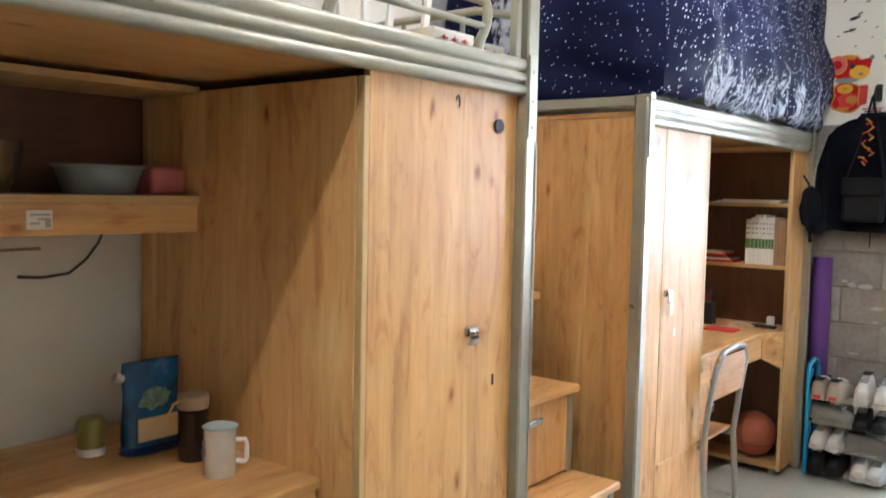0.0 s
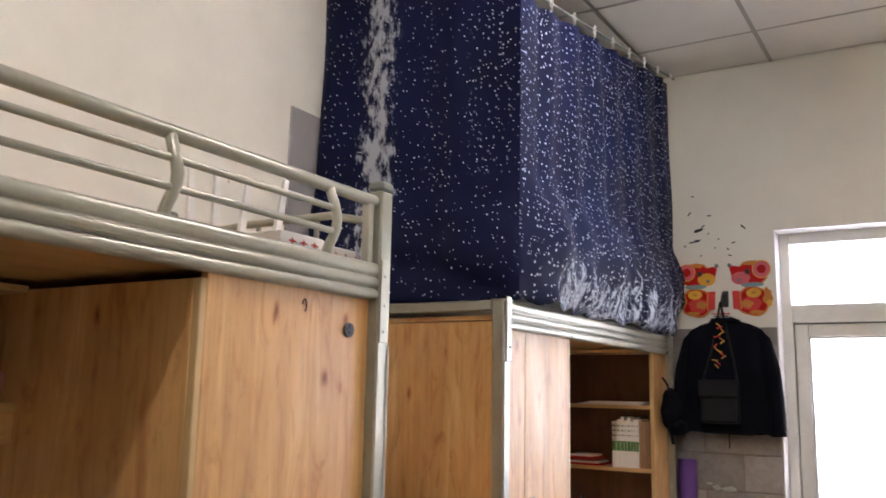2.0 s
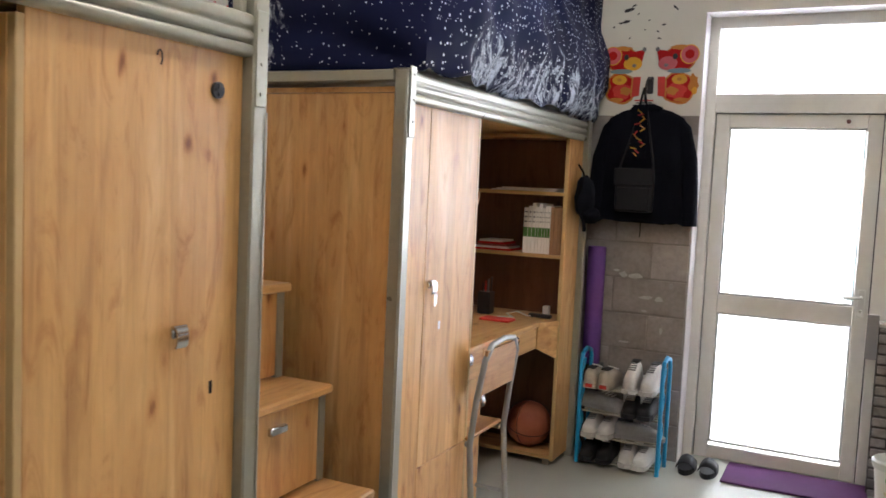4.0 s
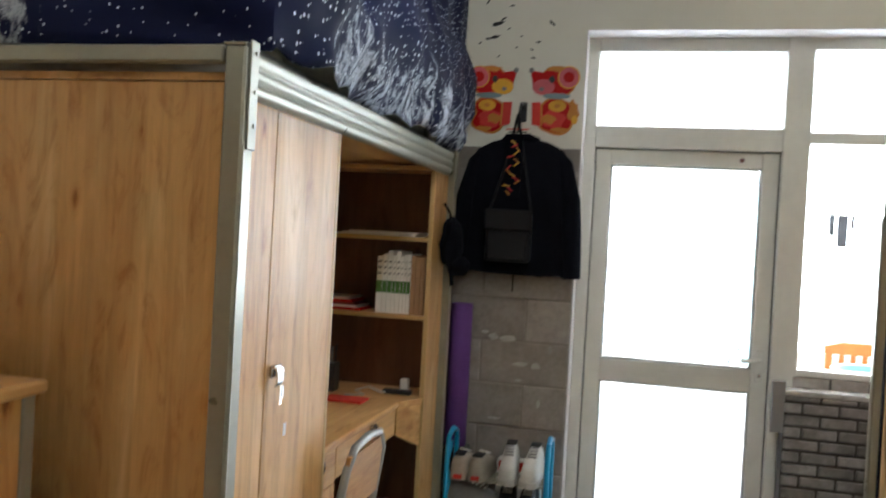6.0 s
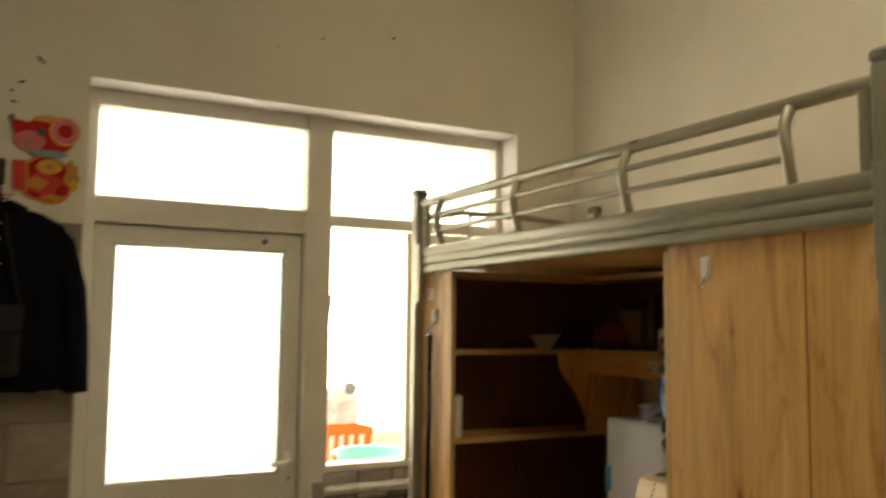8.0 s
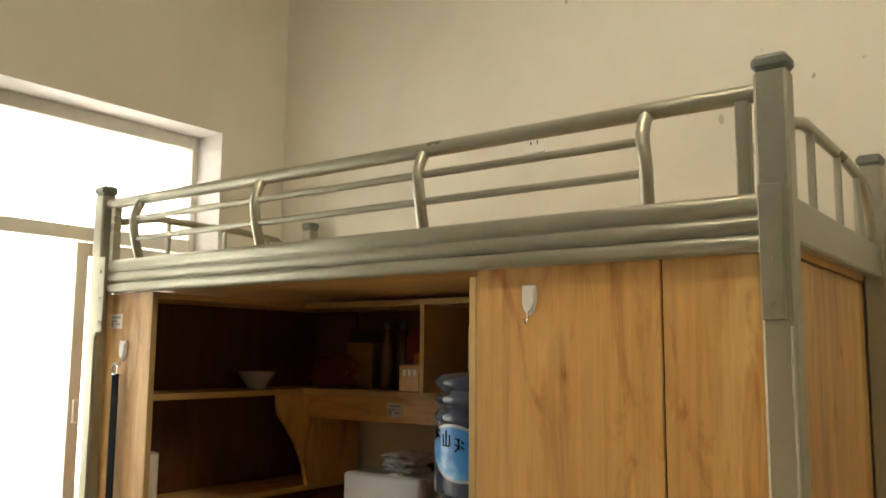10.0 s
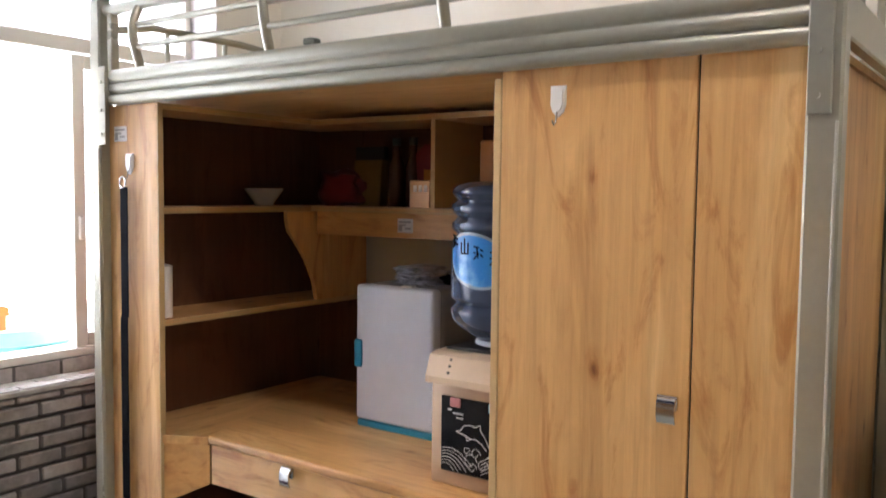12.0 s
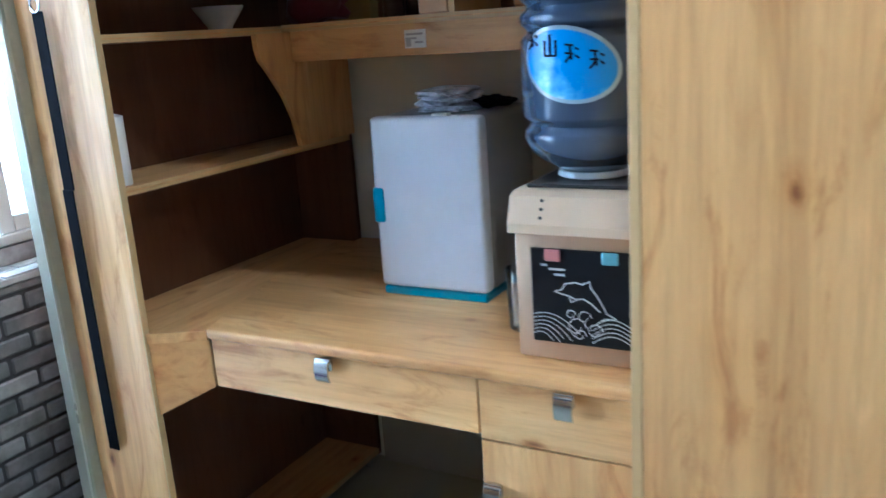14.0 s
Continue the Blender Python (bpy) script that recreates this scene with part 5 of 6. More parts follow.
for k in range(6):
    line([(0.002 + 0.062 * f * (1 + 0.16 * k) * 0.8, 0.012 + 0.0075 * k + 0.012 * math.sin(2.6 * f + 0.3) - 0.03 * f * f) for f in (q / 8 for q in range(9)) if 0.012 + 0.0075 * k + 0.012 * math.sin(2.6 * f + 0.3) - 0.03 * f * f > 0.002])
for k in range(5):
    line([(0.115 + 0.075 * f, 0.008 + 0.008 * k + 0.016 * math.sin(3.1 * f)) for f in (q / 8 for q in range(9))])
for cx, cz, r in ((0.085, 0.035, 0.02), (0.10, 0.055, 0.014), (0.075, 0.058, 0.010), (0.12, 0.03, 0.016), (0.092, 0.02, 0.012)):
    line([(cx + r * (1 - q / 16) * math.cos(q * 0.7), cz + r * (1 - q / 16) * math.sin(q * 0.7)) for q in range(10)])
# leaping sea animal in outline
line([(0.045, 0.100), (0.058, 0.104), (0.066, 0.116), (0.085, 0.120), (0.098, 0.117), (0.112, 0.124), (0.113, 0.112), (0.125, 0.098), (0.135, 0.08), (0.142, 0.066), (0.16, 0.058), (0.142, 0.056), (0.132, 0.052)], 0.0013)
line([(0.045, 0.100), (0.06, 0.096), (0.072, 0.094), (0.085, 0.088), (0.10, 0.09), (0.115, 0.082), (0.13, 0.068)], 0.0013)
line([(0.072, 0.094), (0.076, 0.082), (0.088, 0.088)], 0.0013)
for a, m_ in ((0.028, mat("faded_red_lever", (0.42, 0.16, 0.15), 0.4)), (0.135, mat("faded_blue_lever", (0.18, 0.42, 0.52), 0.4))):
    part("tap_lever", box(X0 - 0.004, X0 + 0.0003, Y1 - 0.034 - a - 0.03, Y1 - 0.034 - a, 0.962, 0.9845, 0.002), m_, gd)
for a, z, w in ((0.02, 0.952, 0.012), (0.035, 0.945, 0.03), (0.045, 0.935, 0.02)):
    part("print_bar", box(X0 - 0.0003, X0 + 0.0002, Y1 - 0.034 - a - w, Y1 - 0.034 - a, z, z + 0.004), silver, gd)

BX, BY = 0.755, 3.50
wb = thing("water_bottle", (BX, BY, 1.092), "upturned dark blue water bottle with a bright label", "water bottle")
R = 0.132
prof = [(0.035, 0.0), (0.055, 0.004), (0.064, 0.012), (0.075, 0.022), (0.098, 0.034), (0.118, 0.05), (0.128, 0.064), (R, 0.08)]
for z in (0.086, 0.254, 0.296, 0.338):  # soft moulded ribs round the body
    prof += [(R - 0.013 * math.sin(math.pi * q / 6) ** 2, z + 0.0055 * q) for q in range(7)]
prof += [(R, 0.374), (R - 0.004, 0.382), (R - 0.014, 0.391), (R - 0.034, 0.398), (0.05, 0.402)]
part("bottle", lathe(prof, (BX, BY, 1.0925), 40), bottle_m, wb, "", True)
part("collar", lathe([(0.064, 0.0), (0.07, 0.003), (0.068, 0.012), (0.064, 0.014)], (BX, BY, 1.0921), 30), mat("pale_collar", (0.6, 0.65, 0.7), 0.3), wb, "pale neck collar", True)


def label_mat():
    m, t, b = nodes("blue_label")
    v = coords(t, rnd=False)
    n = tex(t, "Noise", v, 14, 5)
    sep = t.nodes.new("ShaderNodeSeparateXYZ")
    link(t, v, sep.inputs[0])
    add = t.nodes.new("ShaderNodeMath")
    add.operation = "MULTIPLY_ADD"
    link(t, sep.outputs[2], add.inputs[0])
    add.inputs[1].default_value = 2.4
    link(t, n.outputs[0], add.inputs[2])
    link(t, ramp(t, add.outputs[0], [(0.72, (0.65, 0.75, 0.82)), (0.86, (0.16, 0.42, 0.72)), (1.0, (0.03, 0.22, 0.62))]), b.inputs["Base Color"])
    b.inputs["Roughness"].default_value = 0.3
    return m


def on_bottle(a, z, r):
    """A place on the bottle's side: arc length a from its front, height z."""
    th = math.pi + 0.62 - a / R
    return (BX + r * math.cos(th), BY + r * math.sin(th), z)


def label_patch(aw, zh, zc, r0, r1, n=26):
    bm = bmesh.new()
    grid = {}
    for i in range(-12, 13):
        for j in range(-8, 9):
            a, z = i / 12, j / 8
            # squash the square into an oval
            ux, uz = a * math.sqrt(1 - z * z / 2), z * math.sqrt(1 - a * a / 2)
            grid[i, j] = bm.verts.new(on_bottle(0.085 + aw * ux, zc + zh * uz + 0.12 * aw * ux, r1))
    for i in range(-12, 12):
        for j in range(-8, 8):
            bm.faces.new((grid[i, j], grid[i + 1, j], grid[i + 1, j + 1], grid[i, j + 1]))
    return bm


LZ = 1.305
rim_ = part("label_rim", label_patch(0.096, 0.066, LZ, 0, R + 0.0004), mat("grey_rim", (0.35, 0.42, 0.5), 0.2), wb, "embossed oval rim", True)
lb = part("label", label_patch(0.088, 0.059, LZ, 0, R + 0.0016), label_mat(), wb, "blue and white oval label", True)
# four ideograms reduced to plain strokes
for q, a0 in enumerate((0.0, 0.052, 0.104, 0.152)):
    z0 = LZ - 0.008 + 0.012 * q
    strokes = [((0.0, 0.0), (0.0, 0.026)), ((0.028, 0.0), (0.028, 0.026)), ((0.0, 0.0), (0.028, 0.0)), ((0.014, 0.0), (0.014, 0.036))] if q == 2 else \
        [((0.0, 0.006), (0.008, 0.012)), ((0.0, 0.02), (0.008, 0.024)), ((0.012, 0.028), (0.03, 0.030)), ((0.012, 0.014), (0.03, 0.016)), ((0.02, 0.03), (0.016, 0.004)), ((0.016, 0.014), (0.03, 0.0))]
    for p_, r_ in strokes:
        part("stroke", tube([on_bottle(0.02 + 0.8 * (a0 + p_[0] + (r_[0] - p_[0]) * f), z0 + p_[1] + (r_[1] - p_[1]) * f, R + 0.0024) for f in (0, 0.5, 1)], 0.0019, 6), cloth_black, lb)

gl = thing("tumbler", (0.74, 3.68, 0.767), "clear drinking glass beside the dispenser", "glass")
part("cup", lathe([(0.001, 0.002), (0.026, 0.0), (0.03, 0.005), (0.034, 0.13), (0.0325, 0.13), (0.0275, 0.012), (0.001, 0.011)], (0.74, 3.655, 0.7675), 24), tumbler_m, gl, "", True)
ob_ = thing("oil_bottle", (1.12, 4.14, 0.767), "yellow oil bottle with dark cap behind the mini fridge", "bottle")
part("body", lathe([(0.035, 0.0), (0.04, 0.006), (0.04, 0.15), (0.03, 0.19), (0.016, 0.21), (0.016, 0.23)], (1.12, 4.14, 0.7675), 20), mat("yellow_oil", (0.55, 0.33, 0.03), 0.2), ob_, "", True)
part("cap", lathe([(0.02, 0.2305), (0.03, 0.25), (0.03, 0.29), (0.015, 0.31)], (1.12, 4.14, 0.7675), 18), mat("brown_cap", (0.09, 0.04, 0.02), 0.4), ob_, "dark brown cap", True)

for standing in (fr, wd, wb, gl, ob_):
    standing.location.z += 0.008  # the height of this desk over the others
cl.location.z -= 0.014

# things on the right shelf
SH = 1.4245
bowl = lathe([(0.03, 0.0), (0.033, 0.008), (0.062, 0.05), (0.066, 0.058), (0.062, 0.057), (0.03, 0.012), (0.001, 0.01)], (0.94, 4.56, 1.4225), 26)
solo("bowl", bowl, mat("white_china", (0.5, 0.5, 0.52), 0.25), (0.94, 4.56, 1.4225), "white china bowl on the corner shelf", "bowl", smooth=True)
solo("snack_bag", blob((1.16, 4.40, SH + 0.06), (0.05, 0.10, 0.06), None, 0.4, 3, 4, 0.8), mat("red_foil", (0.12, 0.012, 0.014), 0.3), (1.16, 4.40, SH), "crumpled dark red snack bag on the shelf", "snack bag", smooth=True)
yb = thing("food_pouch", (1.18, 4.30, SH), "yellow stand-up food pouch with black top", "pouch")
part("pouch", prism([(4.24, SH), (4.34, SH), (4.352, SH + 0.13), (4.35, SH + 0.155), (4.23, SH + 0.155), (4.232, SH + 0.13)], "x", 1.16, 1.20), mat("dull_yellow_film", (0.2, 0.13, 0.03), 0.4), yb)
part("top_band", prism([(4.228, SH + 0.1555), (4.352, SH + 0.1555), (4.35, SH + 0.2), (4.23, SH + 0.2)], "x", 1.168, 1.192), black, yb)
for y in (4.16, 4.09):
    b_ = thing("sauce_bottle", (1.15, y, SH), "dark glass sauce bottle on the shelf", "bottle", "sauce bottles")
    part("body", lathe([(0.026, 0.0), (0.029, 0.005), (0.029, 0.13), (0.012, 0.17), (0.012, 0.2)], (1.15, y, SH), 18), mat("brown_glass", (0.06, 0.025, 0.015), 0.15), b_, "", True)
    part("cap", lathe([(0.014, 0.2005), (0.014, 0.225)], (1.15, y, SH), 14), black, b_)
rp = thing("spice_bag", (1.16, 4.02, SH), "red seasoning bag with a brown picture panel", "bag")
part("bag", prism([(3.965, SH), (4.05, SH), (4.065, SH + 0.17), (4.03, SH + 0.2), (3.955, SH + 0.2)], "x", 1.13, 1.17), mat("dark_red_pack", (0.18, 0.02, 0.018), 0.35), rp)
part("panel", box(1.126, 1.1296, 3.98, 4.03, SH + 0.05, SH + 0.12), gold, rp)
tb = thing("tea_box", (1.085, 3.985, SH), "gold and brown small box at the shelf's edge", "box")
part("box", box(1.058, 1.12, 3.955, 4.035, SH, SH + 0.085, 0.003), mat("gold_box", (0.55, 0.32, 0.16), 0.3, 0.4), tb)
for k in range(3):
    part("print_bar", box(1.0555, 1.0578, 3.965 + 0.02 * k, 3.977 + 0.02 * k, SH + 0.05, SH + 0.07), paper, tb)
for k in range(2):
    solo("canister", box(1.10, 1.2, 3.66 + 0.075 * k, 3.73 + 0.075 * k, SH, SH + 0.205, 0.006), mat("orange_pack", (0.5, 0.2, 0.04), 0.5), (1.15, 3.70 + 0.075 * k, SH), "orange upright pack on the shelf", "pack", group="orange packs")
solo("paper_roll", lathe([(0.001, 0.0), (0.024, 0.0), (0.025, 0.003), (0.025, 0.15), (0.012, 0.155), (0.001, 0.15)], (0.497, 4.50, 1.1005), 22), paper, (0.497, 4.50, 1.1005), "white paper roll standing on the shelf", "paper roll", smooth=True)

# tags, hooks and strap
tagprint = mat("faded_print", (0.42, 0.4, 0.38), 0.8)


def tag(x, y, z, face, name="paper_tag"):
    t_ = thing(name, (x, y, z), "small white printed paper tag", "tag", "paper tags")
    part("sheet", box(x, x + face * 0.0015, y - 0.03, y + 0.03, z - 0.022, z + 0.022), paper, t_)
    for k in range(3):
        part("print_bar", box(x + face * 0.0016, x + face * 0.0026, y - 0.022 + (0.018 if k == 1 else 0), y + 0.024 - 0.012 * k, z + 0.009 - 0.01 * k, z + 0.014 - 0.01 * k), tagprint, t_)
    part("code_block", box(x + face * 0.0016, x + face * 0.0024, y + 0.012, y + 0.026, z - 0.018, z + 0.004), tagprint, t_)


tag(1.0596, 4.05, 1.368, -1)
tag(0.4468, 4.625, 1.632, -1)
tag(-1.9295, 0.918, 1.366, 1)


def adhesive_hook(y, z, x, s=1.0):
    h = thing("adhesive_hook", (x, y, z), "white plastic adhesive hook on the panel", "hook", "adhesive hooks")
    pl = [(y + s * 0.022 * a, z + s * b) for a, b in ((-1, 0.04), (1, 0.04), (1, -0.01), (0.7, -0.03), (0, -0.042), (-0.7, -0.03), (-1, -0.01))]
    part("plate", prism(pl, "x", x - 0.006, x - 0.0003), whiteplastic, h)
    part("raised_front", prism([(y + (a - y) * 0.72, z + (b - z) * 0.72) for a, b in pl], "x", x - 0.010, x - 0.0061), whiteplastic, h)
    part("hook", tube([(x - 0.009, y, z - s * 0.03), (x - 0.012, y, z - s * 0.055), (x - 0.02, y, z - s * 0.066), (x - 0.027, y, z - s * 0.055)], 0.0028 * s, 8), chrome, h, "", True)


adhesive_hook(3.197, 1.650, 0.447, 0.72)
adhesive_hook(4.578, 1.545, 0.447, 0.72)
sp = thing("black_strap", (0.43, 4.595, 0.47), "long black strap hanging from a hook", "strap")
part("ring", tube([(0.424, 4.585 + 0.014 * math.cos(a), 1.492 + 0.016 * math.sin(a)) for a in (2 * math.pi * k / 12 for k in range(13))], 0.0028, 6), chrome, sp, "metal split ring", True)
part("webbing", join(box(0.428, 0.432, 4.572, 4.605, 1.1, 1.478, 0.001), box(0.4285, 0.4325, 4.578, 4.611, 0.47, 1.0995, 0.001)), cloth_black, sp)
sk = thing("wall_socket", (1.3645, 3.72, 2.21), "white three-pin wall socket above the bed", "socket")
part("plate", box(1.361, 1.3695, 3.677, 3.763, 2.205, 2.291, 0.003), whiteplastic, sk)
for y, z in ((3.72, 2.262), (3.708, 2.238), (3.732, 2.238)):
    part("slot", box(1.3602, 1.3609, y - 0.0025, y + 0.0025, z - 0.006, z + 0.006), black, sk)
solo("bed_clip_box", box(1.22, 1.30, 4.56, 4.68, 1.816, 1.90, 0.006), lid_m, (1.26, 4.62, 1.816), "dark plastic box at the bed's corner", "box")
smudge = mat("grey_smudge", (0.52, 0.51, 0.44), 0.9, var=0.15, scale=60)
scuffs = thing("wall_scuffs", (1.369, 3.0, 2.1), "small faint grey scuffs on the white wall", "wall mark")
for k, (y, z, w) in enumerate(((3.104, 2.221, 0.011), (3.022, 2.12, 0.013), (2.85, 2.3, 0.006), (3.6, 2.7, 0.008), (2.6, 2.5, 0.012))):
    r_ = random.Random(k)
    pl = [(y + w * r_.uniform(0.5, 1) * math.cos(a), z + w * 2 * r_.uniform(0.4, 1) * math.sin(a)) for a in (2 * math.pi * q / 8 for q in range(8))]
    part("scuff", prism(pl, "x", 1.3686, 1.3698), smudge, scuffs)

# ---- near left desk and bed ----
S2 = 1.4245
bz = lathe([(0.085, 0.0), (0.09, 0.004), (0.11, 0.066), (0.12, 0.071), (0.119, 0.075), (0.108, 0.069), (0.086, 0.008), (0.001, 0.007)], (0, 0, 0), 32)
bmesh.ops.scale(bz, verts=bz.verts, vec=(0.85, 1.0, 1.0))
bmesh.ops.translate(bz, verts=bz.verts, vec=(-2.04, 1.125, S2))
solo("washbasin", bz, mat("grey_green_basin", (0.2, 0.25, 0.25), 0.35), (-2.04, 1.125, S2), "grey-green plastic washbasin on the shelf", "basin", smooth=True)
solo("pink_box", box(-2.13, -1.99, 1.245, 1.35, S2, S2 + 0.075, 0.014, seg=3), pink, (-2.06, 1.30, S2), "pink plastic soap box on the shelf", "box", smooth=True)
solo("steel_pot", lathe([(0.05, 0.0), (0.06, 0.003), (0.085, 0.06), (0.09, 0.12), (0.088, 0.122), (0.08, 0.06), (0.001, 0.01)], (-2.03, 0.83, S2), 28), mat("dark_steel", (0.2, 0.18, 0.15), 0.25, 0.8), (-2.03, 0.83, S2), "dark steel pot on the shelf", "pot", smooth=True)
DZ = 0.7675
mg = thing("mug", (-1.63, 1.21, DZ), "white enamel mug with dark print and handle", "mug")
part("cup", lathe([(0.001, 0.004), (0.036, 0.0), (0.038, 0.004), (0.038, 0.112), (0.0405, 0.116), (0.0385, 0.118), (0.036, 0.112), (0.034, 0.012), (0.001, 0.01)], (-1.635, 1.20, DZ), 28), mat("enamel_white", (0.75, 0.73, 0.68), 0.2), mg, "", True)
hdir = Vector((0.72, 0.69, 0)).normalized()
hp = [Vector((-1.635, 1.20, DZ)) + hdir * r_ + Vector((0, 0, z)) for r_, z in ((0.037, 0.085), (0.058, 0.085), (0.062, 0.075), (0.062, 0.04), (0.056, 0.032), (0.037, 0.034))]
part("handle", tube(hp, 0.006, 8), mat("enamel_handle", (0.75, 0.73, 0.68), 0.2), mg, "", True)
part("rim", lathe([(0.0395, 0.1165), (0.042, 0.1175), (0.0395, 0.1195)], (-1.635, 1.20, DZ), 28), mat("pale_blue_rim", (0.5, 0.62, 0.62), 0.3), mg, "pale blue rim", True)
for a, z, w in ((-1.15, 0.08, 0.01), (-1.1, 0.06, 0.013), (-1.2, 0.045, 0.009)):
    part("print", blob((-1.635 + 0.0375 * math.cos(a - 0.75), 1.20 + 0.0375 * math.sin(a - 0.75), DZ + z), (w * 0.6, w * 0.6, 0.012), None, 0.4, 2, 1), greytext, mg)
kt = thing("dark_flask", (-1.78, 1.23, DZ), "dark flask with a beige lid and cord", "flask")
part("body", lathe([(0.034, 0.0), (0.037, 0.004), (0.037, 0.125), (0.032, 0.13)], (-1.78, 1.225, DZ), 24), mat("dark_brown_glass", (0.02, 0.013, 0.01), 0.12), kt, "", True)
part("lid", lathe([(0.036, 0.1305), (0.0385, 0.133), (0.0385, 0.162), (0.035, 0.166)], (-1.78, 1.225, DZ), 24), mat("beige_lid", (0.5, 0.38, 0.25), 0.4), kt, "beige lid", True)
part("cord", tube([(-1.78, 1.185, DZ + 0.155), (-1.775, 1.165, DZ + 0.15), (-1.775, 1.15, DZ + 0.125), (-1.77, 1.165, DZ + 0.11)], 0.003, 6), yellow, kt)
pu = thing("detergent_pouch", (-1.99, 1.20, DZ), "blue refill pouch with white cap and clear base", "pouch")
pm = mat("blue_pouch_film", (0.01, 0.10, 0.26), 0.25, var=0.35, coarse=18)


def pouch(x, y, z, w, h, t):
    bm = bmesh.new()
    rings = []
    for k in range(9):
        g = k / 8
        th = t * (1 - 0.85 * g) + 0.002
        ww = w * (1 + 0.03 * math.sin(g * 9))
        rings.append([bm.verts.new((x + th * math.sin(a) , y + ww * math.copysign(abs(math.cos(a)) ** 0.6, math.cos(a)), z + h * g)) for a in (2 * math.pi * q / 20 for q in range(20))])
    for a, b in zip(rings, rings[1:]):
        for q in range(20):
            bm.faces.new((a[q], a[(q + 1) % 20], b[(q + 1) % 20], b[q]))
    bm.faces.new(rings[0]), bm.faces.new(rings[-1])
    return bm


part("film", pouch(-1.93, 1.20, DZ + 0.02, 0.08, 0.215, 0.035), pm, pu, "", True)
part("base_fold", pouch(-1.93, 1.20, DZ + 0.0005, 0.084, 0.022, 0.04), mat("deep_blue_film", (0.01, 0.05, 0.2), 0.3), pu)
part("window", box(-1.8935, -1.889, 1.14, 1.26, DZ + 0.035, DZ + 0.095, 0.003), mat("cream_contents", (0.55, 0.42, 0.25), 0.4), pu, "cream contents behind clear film")
part("print", blob((-1.908, 1.20, DZ + 0.135), (0.006, 0.038, 0.03), None, 0.6, 3, 2), mat("pale_green_print", (0.16, 0.3, 0.24), 0.5, var=0.4, coarse=60), pu)
part("spout", tube([(-1.93, 1.12, DZ + 0.195), (-1.93, 1.10, DZ + 0.205)], 0.012, 12), whiteplastic, pu, "white screw cap")
jr = thing("jar", (-2.0, 1.10, DZ), "small jar with a yellow-green label", "jar")
part("jar", lathe([(0.03, 0.0), (0.034, 0.004), (0.034, 0.085), (0.028, 0.095)], (-2.0, 1.075, DZ), 22), mat("green_label_jar", (0.3, 0.27, 0.06), 0.3), jr, "", True)
part("base", lathe([(0.0345, 0.001), (0.0352, 0.003), (0.0352, 0.018), (0.0345, 0.02)], (-2.0, 1.075, DZ), 22), paper, jr)
solo("power_cable", tube([(-2.225, 1.0, 1.205), (-2.215, 1.06, 1.20), (-2.21, 1.13, 1.208), (-2.21, 1.18, 1.245), (-2.2, 1.21, 1.29), (-2.19, 1.225, 1.34)], 0.004, 6), black, (-2.21, 1.1, 1.205), "dark cable on the wall under the shelf", "cable", smooth=True)
solo("twig_hook", tube([(-2.228, 0.9, 1.275), (-2.225, 1.06, 1.277)], 0.004, 6), bronze, (-2.22, 0.98, 1.275), "thin brown rod on the wall", "rod")
BT = 1.7455
router = thing("router", (-1.65, 1.75, BT), "white router with upright antennas on the bed board", "router")
part("body", box(-1.74, -1.56, 1.66, 1.85, BT, BT + 0.035, 0.01, seg=2), whiteplastic, router, "", True)
for (xx, yy), (ax, ay) in (((-1.72, 1.67), (0.0, -0.02)), ((-1.64, 1.68), (-0.01, 0.0)), ((-1.58, 1.83), (0.0, 0.05)), ((-1.72, 1.84), (0.0, 0.03))):
    bm = prism([(xx - 0.008, yy - 0.015), (xx + 0.008, yy - 0.015), (xx + 0.008, yy + 0.015), (xx - 0.008, yy + 0.015)], "z", BT + 0.0352, BT + 0.32)
    for q in bm.verts:  # each antenna leans a little and narrows upwards
        if q.co.z > BT + 0.2:
            q.co.x, q.co.y = xx + (q.co.x - xx) * 0.6 + ax, yy + (q.co.y - yy) * 0.6 + ay
    part("antenna", bm, whiteplastic, router)
for k, (y0, y1, z1, x0) in enumerate(((1.63, 1.80, BT + 0.115, -1.53), (1.805, 1.94, BT + 0.105, -1.50))):
    cb = thing("carton", ((x0 - 1.36) / 2, (y0 + y1) / 2, BT), "white cardboard box with red printing on the bed board", "box", "cartons on the bed")
    part("box", box(x0, -1.36, y0, y1, BT, z1, 0.003), paper, cb)
    for q in range(3):
        y = y0 + 0.03 + 0.043 * q
        for a in ((0, 0.026, 0.02, 0.0245), (0, 0.026, 0.006, 0.0105), (0.01, 0.0145, 0.0, 0.03)):
            part("print_stroke", box(-1.3598, -1.3585, y + a[0], y + a[1], z1 - 0.045 + a[2], z1 - 0.045 + a[3]), redprint, cb)

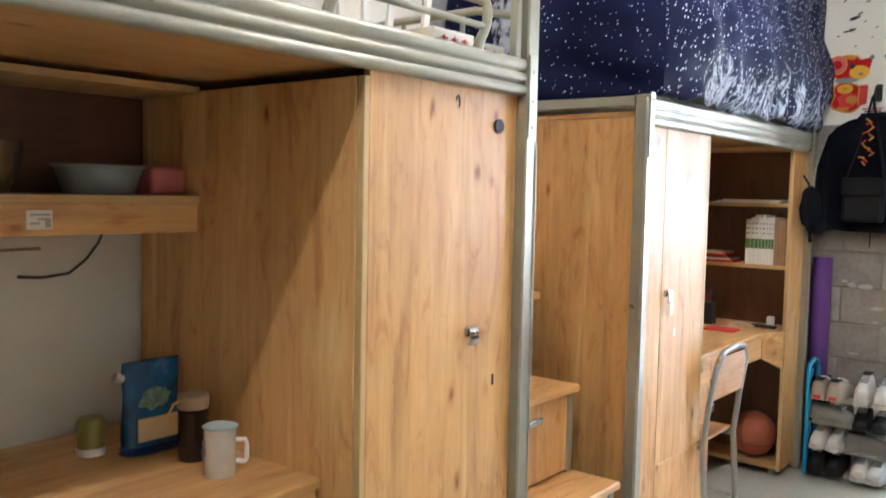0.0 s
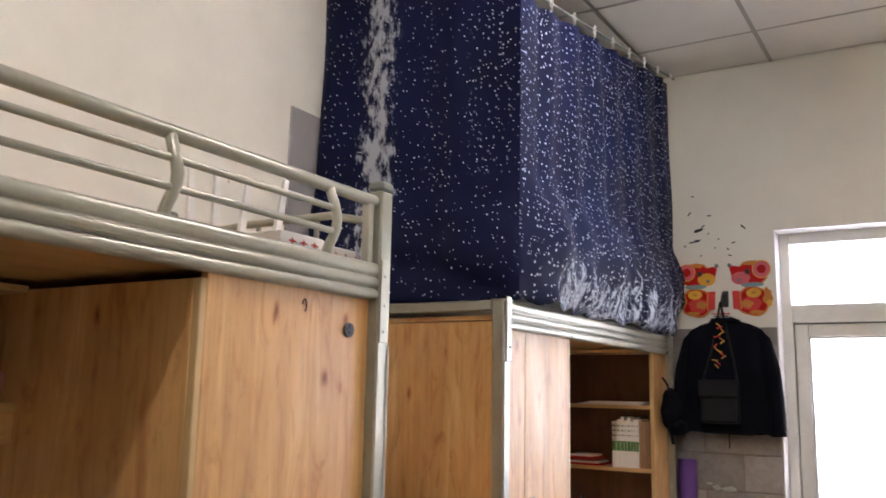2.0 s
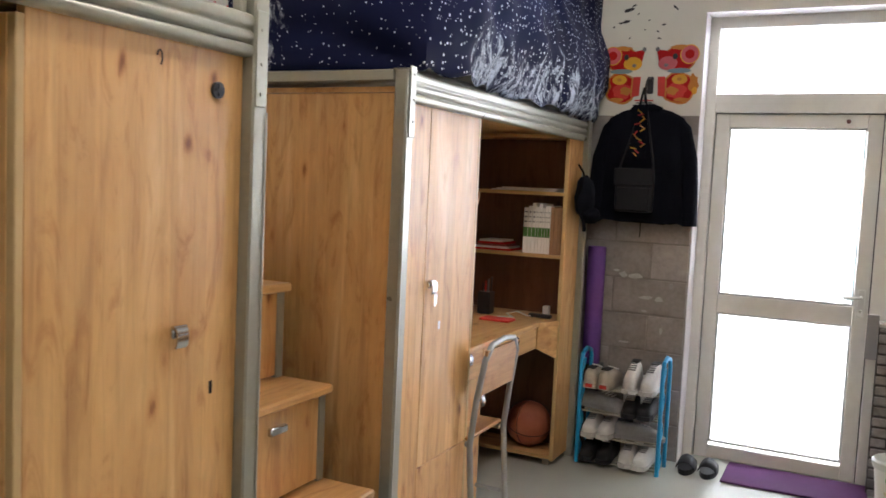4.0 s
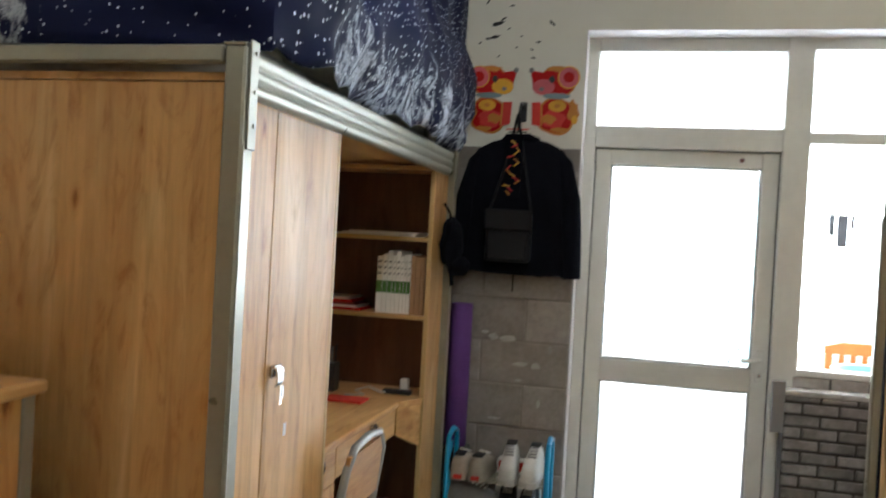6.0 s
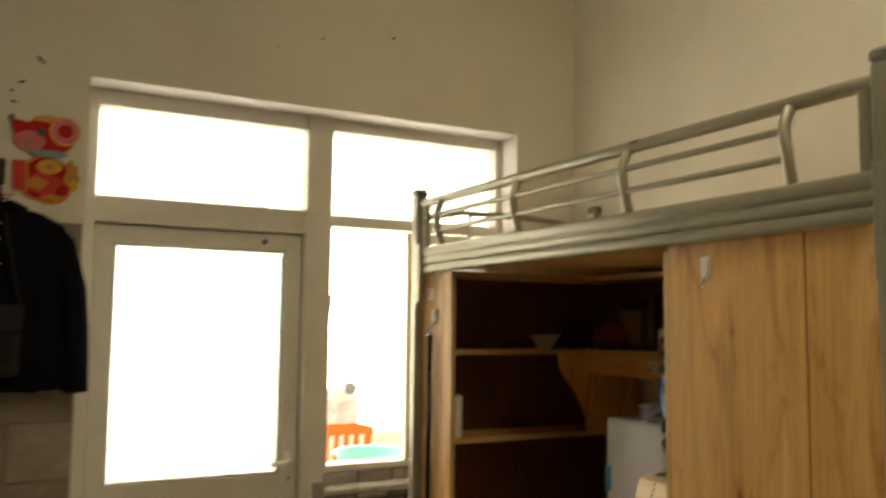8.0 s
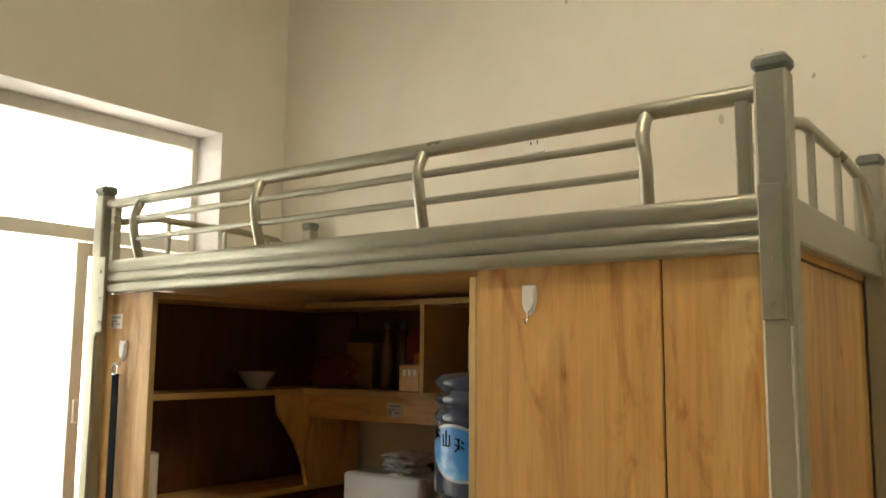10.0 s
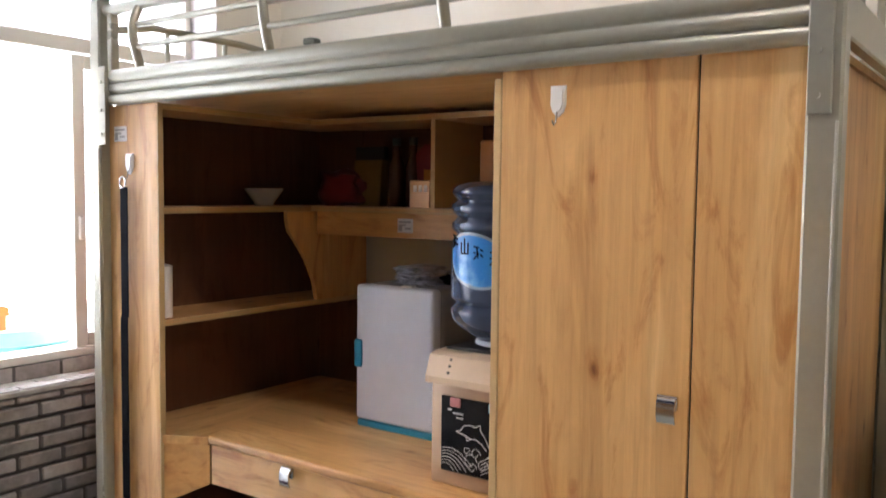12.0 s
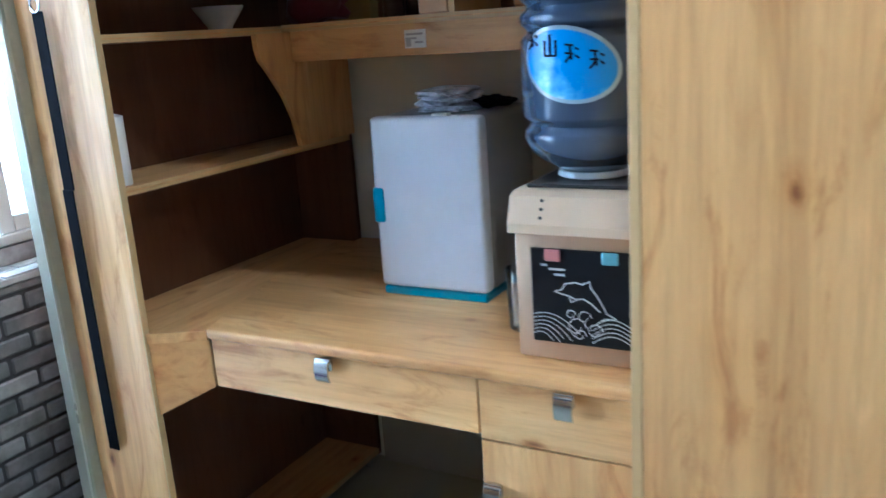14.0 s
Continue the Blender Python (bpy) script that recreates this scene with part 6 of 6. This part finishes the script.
# ---- balcony beyond the glass ----
structure("balcony_parapet", box(-2.4, 2.6, 6.55, 6.7, 0, 0.86), plaster("pale_render", (0.78, 0.78, 0.77), (0.7, 0.7, 0.7)), "pale rendered balcony parapet")
BCX = 0.17
bc = thing("balcony_chair", (0.55 + BCX, 6.0, 0), "orange painted wooden chair on the balcony", "chair")
for x in (0.38, 0.70):
    part("leg", box(x + BCX, x + BCX + 0.035, 6.2, 6.235, 0, 0.93, 0.004), orange, bc)
    part("leg", box(x + BCX, x + BCX + 0.035, 5.85, 5.885, 0, 0.45, 0.004), orange, bc)
part("top_rail", prism([(x + BCX, z) for x, z in ((0.37, 0.9), (0.745, 0.9), (0.745, 0.94), (0.65, 0.965), (0.46, 0.965), (0.37, 0.94))], "y", 6.195, 6.215), orange, bc)
for x in (0.45, 0.51, 0.57, 0.63):
    part("slat", box(x + BCX, x + BCX + 0.028, 6.205, 6.22, 0.476, 0.9, 0.003), orange, bc)
part("seat", box(0.37 + BCX, 0.745 + BCX, 5.85, 6.24, 0.4505, 0.475, 0.005), orange, bc)
pb = thing("plastic_bag", (0.8, 6.62, 0.86), "pale crumpled plastic bag lying on the balcony parapet", "plastic bag")
part("film", blob((0.8, 6.62, 0.99), (0.19, 0.05, 0.13), None, 0.45, 4, 8, 0.8), mat("milky_film", (0.6, 0.62, 0.7), 0.35, var=0.2, coarse=14, scale=40), pb, "", True)
part("knot", blob((0.93, 6.6, 1.125), (0.04, 0.03, 0.035), None, 0.6, 3, 3), mat("grey_film", (0.25, 0.25, 0.28), 0.4), pb, "", True)
st2 = thing("stand", (0.66, 5.63, 0), "white stand holding a basin on the balcony", "stand")
part("top", box(0.45, 0.88, 5.46, 5.8, 0.73, 0.76, 0.005), whiteplastic, st2)
for x in (0.47, 0.83):
    for y in (5.48, 5.75):
        part("leg", box(x, x + 0.03, y, y + 0.03, 0, 0.7295, 0.003), whiteplastic, st2)
solo("teal_basin", lathe([(0.13, 0.0), (0.14, 0.005), (0.185, 0.125), (0.2, 0.132), (0.195, 0.136), (0.18, 0.13), (0.13, 0.01), (0.001, 0.01)], (0.66, 5.63, 0.7605), 32), teal, (0.66, 5.63, 0.7605), "teal plastic washbasin on the balcony", "basin", smooth=True)
dh = thing("drying_hanger", (0.62, 6.3, 1.3), "dark small cloths on a drying hanger over the balcony", "drying hanger")
part("cord", tube([(0.62, 6.3, 3.4), (0.62, 6.3, 1.68)], 0.004, 6), black, dh)
part("bar", tube([(0.54, 6.3, 1.68), (0.72, 6.3, 1.68)], 0.008, 8), whiteplastic, dh)
dark_towel = mat("dark_grey_towel", (0.05, 0.05, 0.06), 0.9)
for x, w, z in ((0.545, 0.03, 1.56), (0.59, 0.055, 1.5), (0.66, 0.02, 1.6)):
    part("cloth", box(x, x + w, 6.287, 6.313, z, 1.675, 0.006), dark_towel, dh)
structure("balcony_side_wall", box(2.6, 2.75, 5.18, 6.7, 0, 3.4), wallpaint, "white balcony side wall")
structure("balcony_side_wall_left", box(-2.75, -2.4, 5.18, 6.7, 0, 3.4), wallpaint, "white balcony side wall")
structure("balcony_slab", box(-2.75, 2.75, 5.17, 6.9, 3.4, 3.55), wallpaint, "white balcony ceiling slab")
structure("ground", box(-60, 60, 7.2, 90, -6.2, -6.0), greypaint, "plain ground outside far below")
structure("backdrop_sky", box(-9, 9, 9.0, 9.05, -3, 9), sky_glow, "bright hazy sky beyond the balcony")

# ---- pieces: blocks of the bare wall and bricks under the window ----
blocks = {}
for r_i in range(10):
    z0 = 0.195 * r_i + 0.004
    if z0 + 0.19 > bz1:
        break
    off = 0.2 if r_i % 2 else 0.0
    x0 = bx1 - 0.40 + off
    for k in range(4):
        a, b = max(x0 - 0.4 * k + 0.003, bx0 + 0.003), min(x0 - 0.4 * k + 0.397, bx1 - 0.004)
        if b - a < 0.04:
            continue
        key = round(b - a, 3)
        if key not in blocks:
            m_ = bpy.data.meshes.new("block")
            bb = box(-key / 2, key / 2, -0.0085, 0.0, 0, 0.188, 0.003)
            bb.to_mesh(m_)
            bb.free()
            m_.materials.append(block_m)
            blocks[key] = m_
        o = new("block", blocks[key])
        o.parent = blk
        o.location = ((a + b) / 2, DOORWALL - 0.0085, z0)
for k, (x, z, w, h) in enumerate(((-1.12, 0.99, 0.03, 0.022), (-1.05, 0.985, 0.05, 0.02), (-1.16, 1.01, 0.025, 0.01), (-0.92, 0.87, 0.035, 0.018), (-0.99, 0.875, 0.045, 0.016), (-0.86, 0.95, 0.015, 0.03), (-1.0, 0.80, 0.02, 0.007), (-1.1, 0.62, 0.05, 0.006), (-0.9, 0.7, 0.01, 0.03))):
    wall_mark("chipped_plaster", x, z, w, h, chip_m, blk, 40 + k, DOORWALL - 0.0165)
bricks = {}
H, L = 0.0515, 0.145
for r_i in range(18):
    z0 = H * r_i - 0.012
    for k in range(-1, 8):
        a = 0.14 + L * k + (L / 2 if r_i % 2 else 0)
        a, b = max(a + 0.005, 0.143), min(a + L - 0.005, OPR - 0.008)
        c, d = max(z0 + 0.005, 0.002), min(z0 + H - 0.005, 0.836)
        if b - a < 0.03 or d - c < 0.015:
            continue
        key = (round(b - a, 3), round(d - c, 3))
        if key not in bricks:
            m_ = bpy.data.meshes.new("brick")
            bb = box(-key[0] / 2, key[0] / 2, -0.011, 0.0, 0, key[1], 0.004)
            bb.to_mesh(m_)
            bb.free()
            m_.materials.append(brick_m)
            bricks[key] = m_
        o = new("brick", bricks[key])
        o.parent = low
        o.location = ((a + b) / 2, DOORWALL + 0.0119, c)
# the sheet folds over the sill and up to the window track: flat bricks, then one standing course
for name_, size, at_ in (("brick", (0.148, 0.0035, 0.046), None), ("brick", (0.148, 0.052, 0.0035), None)):
    m_ = bpy.data.meshes.new(name_)
    bb = box(-size[0] / 2, size[0] / 2, -size[1] / 2, size[1] / 2, -size[2] / 2, size[2] / 2, 0.0012)
    bb.to_mesh(m_)
    bb.free()
    m_.materials.append(brick_gloss)
    for k in range(5):
        for row_y, shift in (((5.0537, 0.04),) if size[1] < 0.01 else ((DOORWALL + 0.026, 0.0), (DOORWALL + 0.086, 0.08))):
            o = new(name_, m_)
            o.parent = low
            o.location = (0.222 + shift + 0.158 * k, row_y, 0.8825 if size[1] < 0.01 else 0.860)
